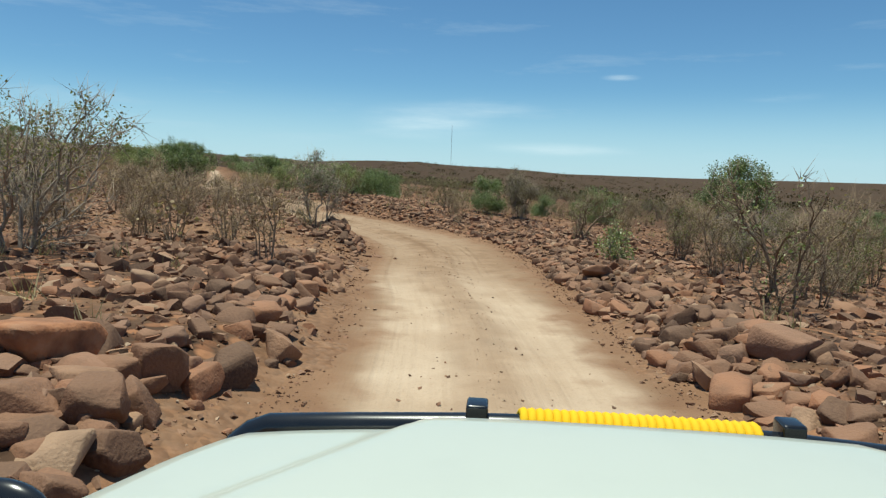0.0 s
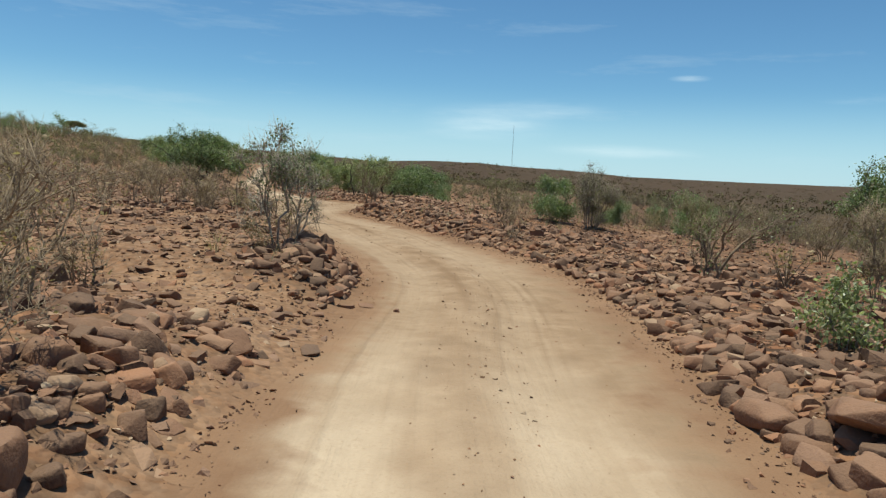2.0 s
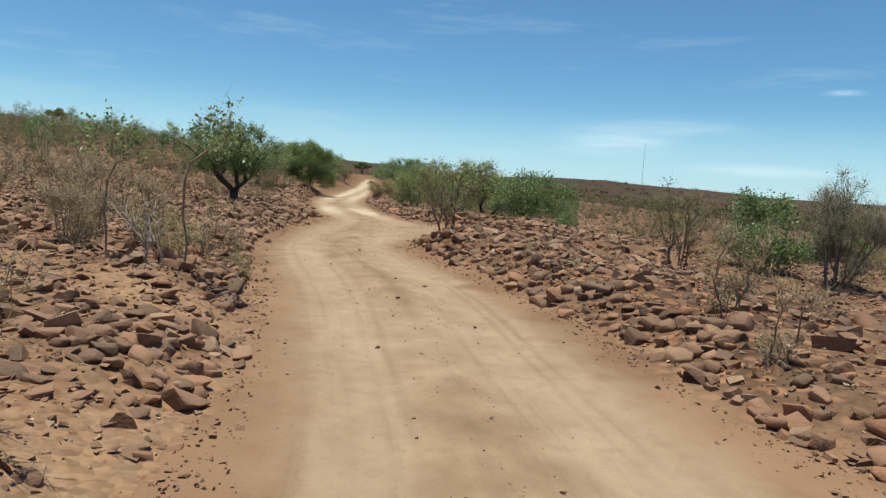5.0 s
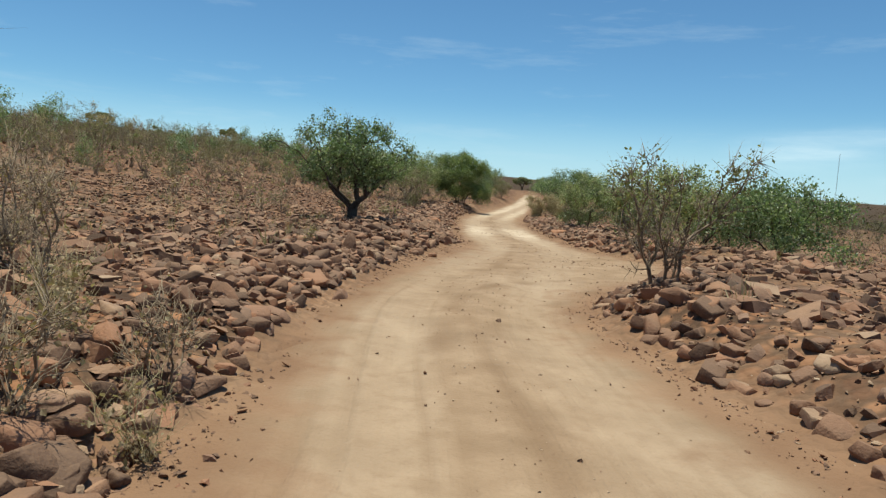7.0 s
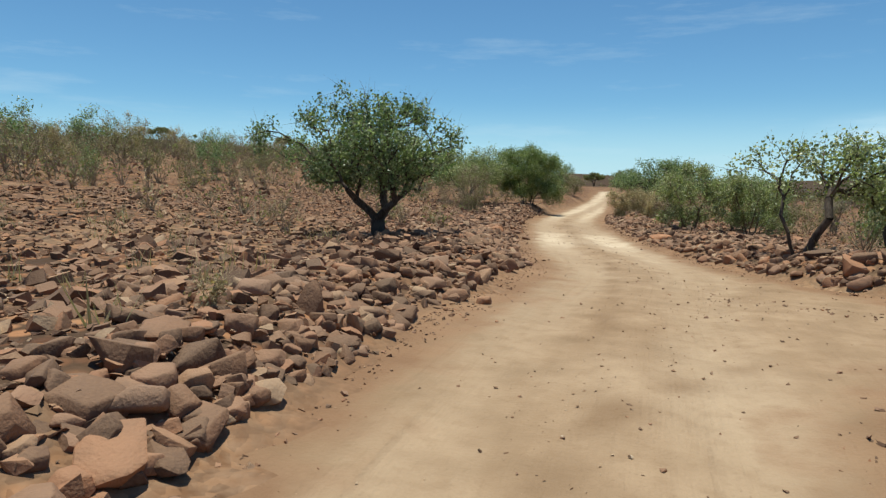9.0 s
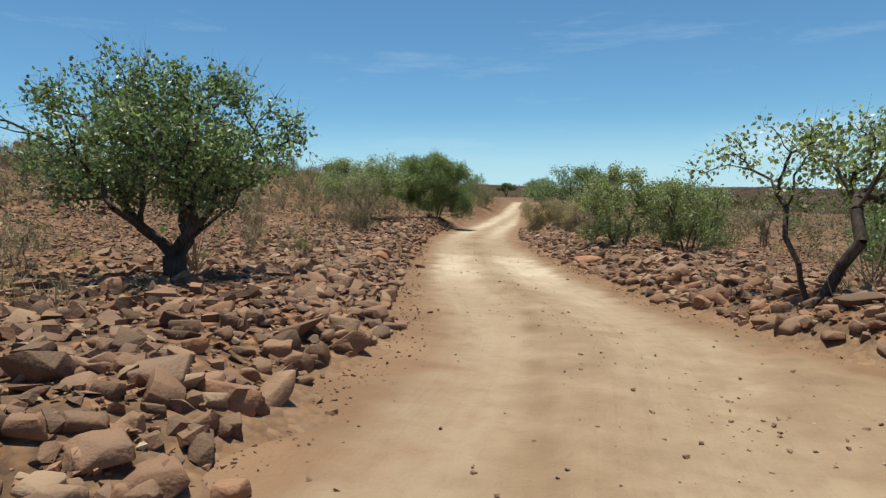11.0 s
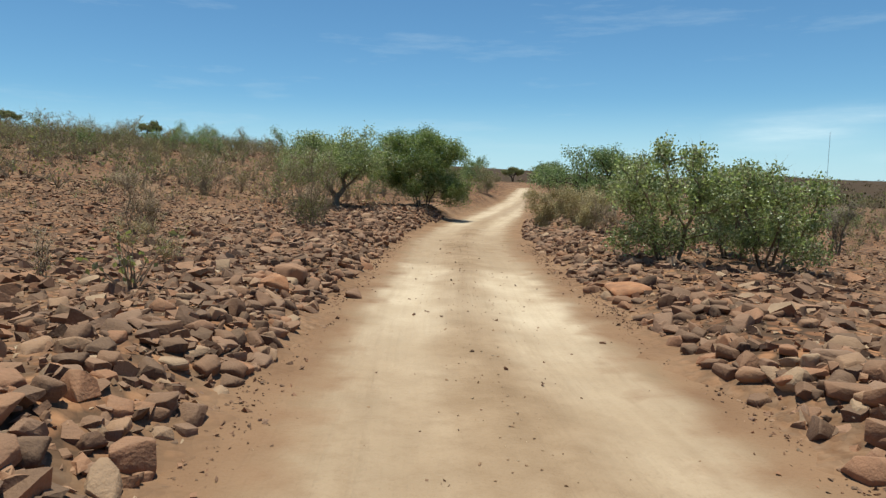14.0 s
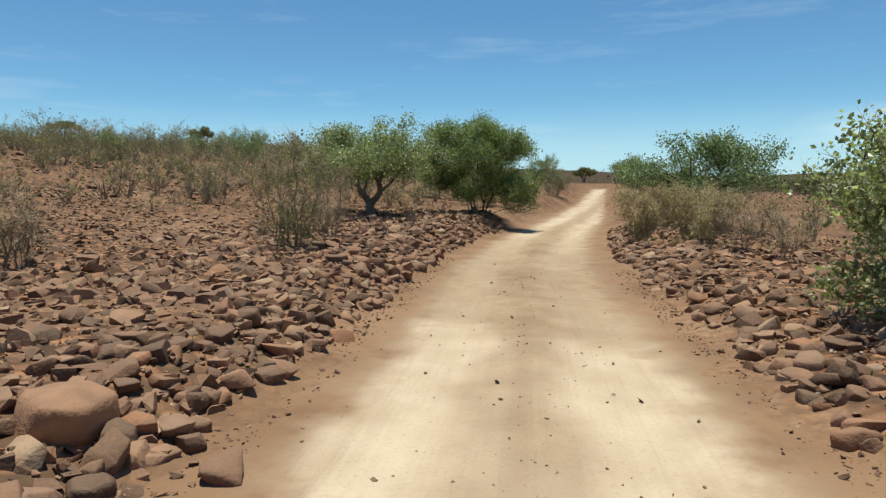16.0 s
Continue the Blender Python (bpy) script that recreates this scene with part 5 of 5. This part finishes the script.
def dry_grass():
    rng = np.random.default_rng(31)
    n = 1500
    x, y = rng.uniform(-40, 14, n), rng.uniform(3, 75, n)
    dl, dr = sides(x, y)
    keep = (np.maximum(dl, dr) > 0.8) & (rough(x, y, 4.5, 33) > 0.05)
    x, y = x[keep], y[keep]
    z = land(x, y)
    per = 16
    n = len(x)
    base = np.repeat(np.stack([x, y, z], -1), per, 0) + rng.normal(0, 0.07, (n * per, 3)) * [1, 1, 0]
    tip = base + rng.normal(0, 0.11, (n * per, 3)) * [1, 1, 0] + np.stack([np.zeros(n * per), np.zeros(n * per), rng.uniform(0.12, 0.42, n * per)], -1)
    side = rng.normal(size=(n * per, 3)) * [0.006, 0.006, 0]
    v = np.stack([base - side, base + side, tip], 1).reshape(-1, 3)
    f = np.arange(n * per * 3).reshape(-1, 3)
    tagged(new("dry_grass", mesh_from("dry_grass", v, f, STRAW)), "thin tufts of straw-coloured dry grass between stones", "grass", kind="stuff")


dry_grass()


# ---- standing slab, far mast ----
def standing_slab():
    rng = np.random.default_rng(3)
    v, f = worn_shape(rng, 3)
    v = np.sign(v) * np.abs(v / np.abs(v).max(0)) ** 0.55 * np.array([0.3, 0.07, 0.27])
    ob = new("stone_slab", mesh_from("stone_slab", v, f, ROCK, flat=False))
    ob.matrix_world = pose(-5.3, 39.6, float(land(-5.3, 39.6)) + 0.19, 4, -5, 24)
    tagged(ob, "flat reddish brown stone slab set upright on a rock heap", "stone")
    for k in range(16):
        a, r = rng.uniform(0, 6.28), rng.uniform(0.3, 0.9)
        big_rock(rng, -5.2 + math.cos(a) * r, 39.5 + math.sin(a) * r, rng.uniform(0.2, 0.36), 0.05)


def far_mast():
    z = float(land(6, 1500))
    m, n, l, b = make("painted_steel", 0.6)
    b.inputs["Base Color"].default_value = (0.35, 0.3, 0.3, 1)
    ob = thing("mast", 6, 1500, z, "thin far-off radio mast on the plain", "mast")
    legs = [(math.cos(t) * 0.5, math.sin(t) * 0.5) for t in (0, 2.1, 4.2)]
    for x, y in legs:
        v, f = tube(np.array([[x, y, -2.0]]), np.array([[x * 0.6, y * 0.6, 92.0]]), np.array([0.16]), np.array([0.12]), 4)
        part("leg", mesh_from("leg", v, f, m), ob)
    p, q = [], []
    for k in range(45):
        for (x, y), (u, w) in zip(legs, legs[1:] + legs[:1]):
            p.append((x, y, k * 2.0))
            q.append((u, w, k * 2.0 + 2))
    v, f = tube(np.array(p), np.array(q), np.full(len(p), 0.06), np.full(len(p), 0.06), 3)
    part("lattice", mesh_from("lattice", v, f, m), ob)


standing_slab()
far_mast()


# ---- the vehicle that stands at the start of the way ----
def paint(name, color, rough_value, coat=0.0, metal=0.0):
    m, n, l, b = make(name, rough_value, metal)
    dirt = noise_at(n, l, 6, 5, place_of(n))
    col = blend(n, l, span(n, l, dirt, 0.5, 0.8, 0, 0.25), color, tuple(c * 0.8 + 0.03 for c in color))
    l.new(col, b.inputs["Base Color"])
    b.inputs["Coat Weight"].default_value = coat
    return m


def from_bm(name, bm, material, parent, label="", soft=True):
    me = bpy.data.meshes.new(name)
    bm.to_mesh(me)
    bm.free()
    me.materials.append(material)
    for p in me.polygons:
        p.use_smooth = soft
    return part(name, me, parent, label)


def block(x0, x1, y0, y1, z0, z1, bevel=0.03):
    bm = bmesh.new()
    bmesh.ops.create_cube(bm, size=1)
    for v in bm.verts:
        v.co = ((x0 + x1) / 2 + v.co.x * (x1 - x0), (y0 + y1) / 2 + v.co.y * (y1 - y0), (z0 + z1) / 2 + v.co.z * (z1 - z0))
    if bevel:
        bmesh.ops.bevel(bm, geom=list(bm.edges), offset=bevel, segments=3, profile=0.6, affect="EDGES")
    return bm


def pipe(points, radius, n=12):
    p = np.array(points, float)
    return tube(p[:-1], p[1:], np.full(len(p) - 1, radius), np.full(len(p) - 1, radius), n)


def hose(points, radius, n=12):
    """One bent round bar through the points, closed at both ends."""
    p = np.array(points, float)
    t = np.gradient(p, axis=0)
    t /= np.linalg.norm(t, axis=1)[:, None]
    u = np.cross(t, [0.05, 0.1, 1.0])
    u /= np.linalg.norm(u, axis=1)[:, None]
    w = np.cross(t, u)
    a = np.arange(n) * 2 * np.pi / n
    v = (p[:, None] + radius * (np.cos(a)[None, :, None] * u[:, None] + np.sin(a)[None, :, None] * w[:, None])).reshape(-1, 3)
    k = np.arange(n)
    ring = np.stack([k, (k + 1) % n, (k + 1) % n + n, k + n], 1)
    f = (ring[None] + (np.arange(len(p) - 1) * n)[:, None, None]).reshape(-1, 4)
    f = np.concatenate([f[:, [0, 1, 2]], f[:, [0, 2, 3]]])
    ends = [(m, len(v) + j, o) if j else (len(v), m, o) for j, s in ((0, 0), (1, len(v) - n)) for m, o in ((s + q, s + (q + 1) % n) for q in range(n))]
    return np.concatenate([v, p[[0, -1]]]), np.concatenate([f, ends])


def vehicle():
    """A white off-road pickup; x to its right, y ahead, 0 under the eye, its middle at x = MID."""
    white = paint("white_paint", (0.53, 0.55, 0.475), 0.35, 0.4)
    black = paint("black_steel", (0.012, 0.013, 0.015), 0.25, 0.4)
    rubber = paint("rubber", (0.02, 0.02, 0.02), 0.85)
    yellow = paint("yellow_rope", (0.8, 0.5, 0.02), 0.8)
    chrome = paint("bright_metal", (0.6, 0.6, 0.6), 0.25, 0, 1.0)
    lamp_glass = paint("lamp_glass", (0.7, 0.7, 0.7), 0.1, 0.5)
    dark_glass = paint("dark_glass", (0.02, 0.025, 0.03), 0.05, 0.5)
    MID = 0.32
    car = thing("pickup_truck", 0.065, 0.077, -0.04, "white off-road pickup truck standing on the track", "car")
    car.matrix_world = pose(0.065, 0.077, -0.04, 0, 0, -4.8)

    # bonnet: a curved sheet with a raised middle, thick at its rim
    ys, us = np.linspace(-0.12, 1.38, 46), np.linspace(-1, 1, 61)
    hw = np.interp(ys, [-0.12, 0.9, 1.06, 1.2, 1.3, 1.38], [1.06, 1.05, 1.0, 0.955, 0.91, 0.87])
    X = MID + us[None] * hw[:, None]
    Y = np.repeat(ys[:, None], len(us), 1)
    off = np.abs(X - MID)
    rise = np.clip((0.55 - 0.68 * (Y - 1.38) - off) / 0.11, 0, 1)
    rise = rise * rise * (3 - 2 * rise)
    Z = 1.172 + 0.05 * (1.365 - Y) - 0.044 * np.abs(us[None]) ** 2.6 + 0.03 * rise - 0.25 * np.clip(Y - 1.3, 0, 1) ** 1.5
    top = np.stack([X, Y, Z], -1).reshape(-1, 3)
    n, rows = len(us), len(ys)
    i = (np.arange(rows - 1)[:, None] * n + np.arange(n - 1)[None]).ravel()
    up = np.stack([i, i + 1, i + n + 1, i + n], 1)
    ring = list(range(n)) + [k * n + n - 1 for k in range(1, rows)] + [(rows - 1) * n + k for k in range(n - 2, -1, -1)] + [k * n for k in range(rows - 2, 0, -1)]
    low = top[ring] - [0, 0, 0.12]
    m = len(ring)
    skirt = np.array([[ring[k], len(top) + k, len(top) + (k + 1) % m, ring[(k + 1) % m]] for k in range(m)])
    part("bonnet", mesh_from("bonnet", np.concatenate([top, low]), np.concatenate([up, skirt]), white, flat=False), car, "white bonnet with a raised middle")

    # body and cab, behind and below
    from_bm("front_body", block(MID - 0.8, MID + 0.8, 0.0, 1.3, 0.55, 1.04, 0.06), white, car)
    from_bm("cab", block(MID - 0.83, MID + 0.83, -1.75, -0.16, 0.55, 1.12, 0.06), white, car)
    from_bm("cab_roof", block(MID - 0.72, MID + 0.72, -1.7, -0.75, 1.86, 1.93, 0.03), white, car)
    for x in (MID - 0.74, MID + 0.74):
        for a, b in (((x * 1.0, -0.2, 1.1), (MID + (x - MID) * 0.95, -0.78, 1.88)), ((x, -1.68, 1.1), (MID + (x - MID) * 0.95, -1.66, 1.88))):
            v, f = pipe([a, b], 0.05, 8)
            part("pillar", mesh_from("pillar", v, f, white, flat=False), car)
    v = np.array([(MID - 0.7, -0.22, 1.12), (MID + 0.7, -0.22, 1.12), (MID + 0.66, -0.78, 1.87), (MID - 0.66, -0.78, 1.87)])
    v = np.concatenate([v, v + [0, -0.012, -0.008]])
    part("windscreen", mesh_from("windscreen", v, [(0, 1, 2, 3), (7, 6, 5, 4), (0, 4, 5, 1), (1, 5, 6, 2), (2, 6, 7, 3), (3, 7, 4, 0)], dark_glass), car)
    from_bm("load_bed", block(MID - 0.82, MID + 0.82, -3.5, -1.8, 0.6, 1.1, 0.05), white, car)
    from_bm("chassis", block(MID - 0.45, MID + 0.45, -3.4, 1.25, 0.4, 0.6, 0.03), black, car)
    from_bm("grille", block(MID - 0.45, MID + 0.45, 1.28, 1.34, 0.72, 1.0, 0.02), black, car)
    from_bm("bumper", block(MID - 0.85, MID + 0.85, 1.34, 1.56, 0.48, 0.68, 0.05), black, car)
    for x in (MID - 0.62, MID + 0.62):
        bm = bmesh.new()
        bmesh.ops.create_cone(bm, cap_ends=True, segments=24, radius1=0.1, radius2=0.085, depth=0.06, matrix=pose(x, 1.32, 0.86, 90))
        from_bm("headlight", bm, lamp_glass, car, "round headlight")
    for x in (MID - 0.76, MID + 0.76):
        for y in (0.75, -2.5):
            bm = bmesh.new()
            bmesh.ops.create_cone(bm, cap_ends=True, segments=32, radius1=0.38, radius2=0.38, depth=0.25, matrix=pose(x, y, 0.38, 0, 90))
            bmesh.ops.bevel(bm, geom=[e for e in bm.edges if len(e.link_faces) == 2 and abs(e.calc_face_angle(0)) > 1], offset=0.05, segments=3, affect="EDGES")
            wheel = from_bm("wheel", bm, rubber, car, "black off-road tyre")
            bm = bmesh.new()
            bmesh.ops.create_cone(bm, cap_ends=True, segments=24, radius1=0.2, radius2=0.17, depth=0.27, matrix=pose(x, y, 0.38, 0, 90))
            from_bm("rim", bm, chrome, wheel)

    # bull bar with its yellow rope
    half = [(-0.645, 1.5, 1.005), (-0.625, 1.51, 1.038), (-0.59, 1.52, 1.065), (-0.545, 1.52, 1.083), (-0.319, 1.52, 1.1), (-0.07, 1.52, 1.116), (0.06, 1.52, 1.121)]
    line = [(-0.66, 1.45, 0.7)] + half + [(0.32, 1.52, 1.122)] + [(2 * MID - x, y, z) for x, y, z in half[::-1]] + [(2 * MID + 0.66, 1.45, 0.7)]
    v, f = hose(line, 0.033)
    part("bull_bar", mesh_from("bull_bar", v, f, black, flat=False), car, "glossy black tubular bull bar")
    for x in (-0.038, 0.68):
        from_bm("bracket", block(x - 0.026, x + 0.026, 1.485, 1.55, 1.07, 1.18, 0.008), black, car)
        from_bm("upright", block(x - 0.02, x + 0.02, 1.5, 1.54, 0.6, 1.06, 0.008), black, car)
    t = np.linspace(0, 28 * 2 * np.pi, 28 * 14)
    x = np.linspace(0.062, 0.612, len(t)) + 0.006 * np.sin(t)
    v, f = hose(np.stack([x, 1.52 + 0.04 * np.cos(t), 1.121 - 0.006 * np.abs(x - 0.32) + 0.04 * np.sin(t)], -1), 0.0108, 8)
    part("rope", mesh_from("rope", v, f, yellow, flat=False), car, "bright yellow rope wound round the bar")

    # small round mirror on the near wing
    bm = bmesh.new()
    bmesh.ops.create_uvsphere(bm, u_segments=24, v_segments=14, radius=1.0)
    for p in bm.verts:
        p.co = (-0.655 + p.co.x * 0.075, 0.78 + p.co.y * 0.03, 1.245 + p.co.z * 0.05)
    mirror = from_bm("wing_mirror", bm, black, car, "black round wing mirror")
    v, f = pipe([(-0.655, 0.79, 1.21), (-0.64, 0.8, 1.14)], 0.012, 8)
    part("stalk", mesh_from("stalk", v, f, black, flat=False), mirror)
    bm = bmesh.new()
    bmesh.ops.create_cone(bm, cap_ends=True, segments=24, radius1=1, radius2=1, depth=0.006, matrix=pose(0, 0, 0, 90))
    for q in bm.verts:
        q.co = (-0.655 + q.co.x * 0.06, 0.752 + q.co.y, 1.245 + q.co.z * 0.038)
    from_bm("mirror_glass", bm, chrome, mirror)


vehicle()
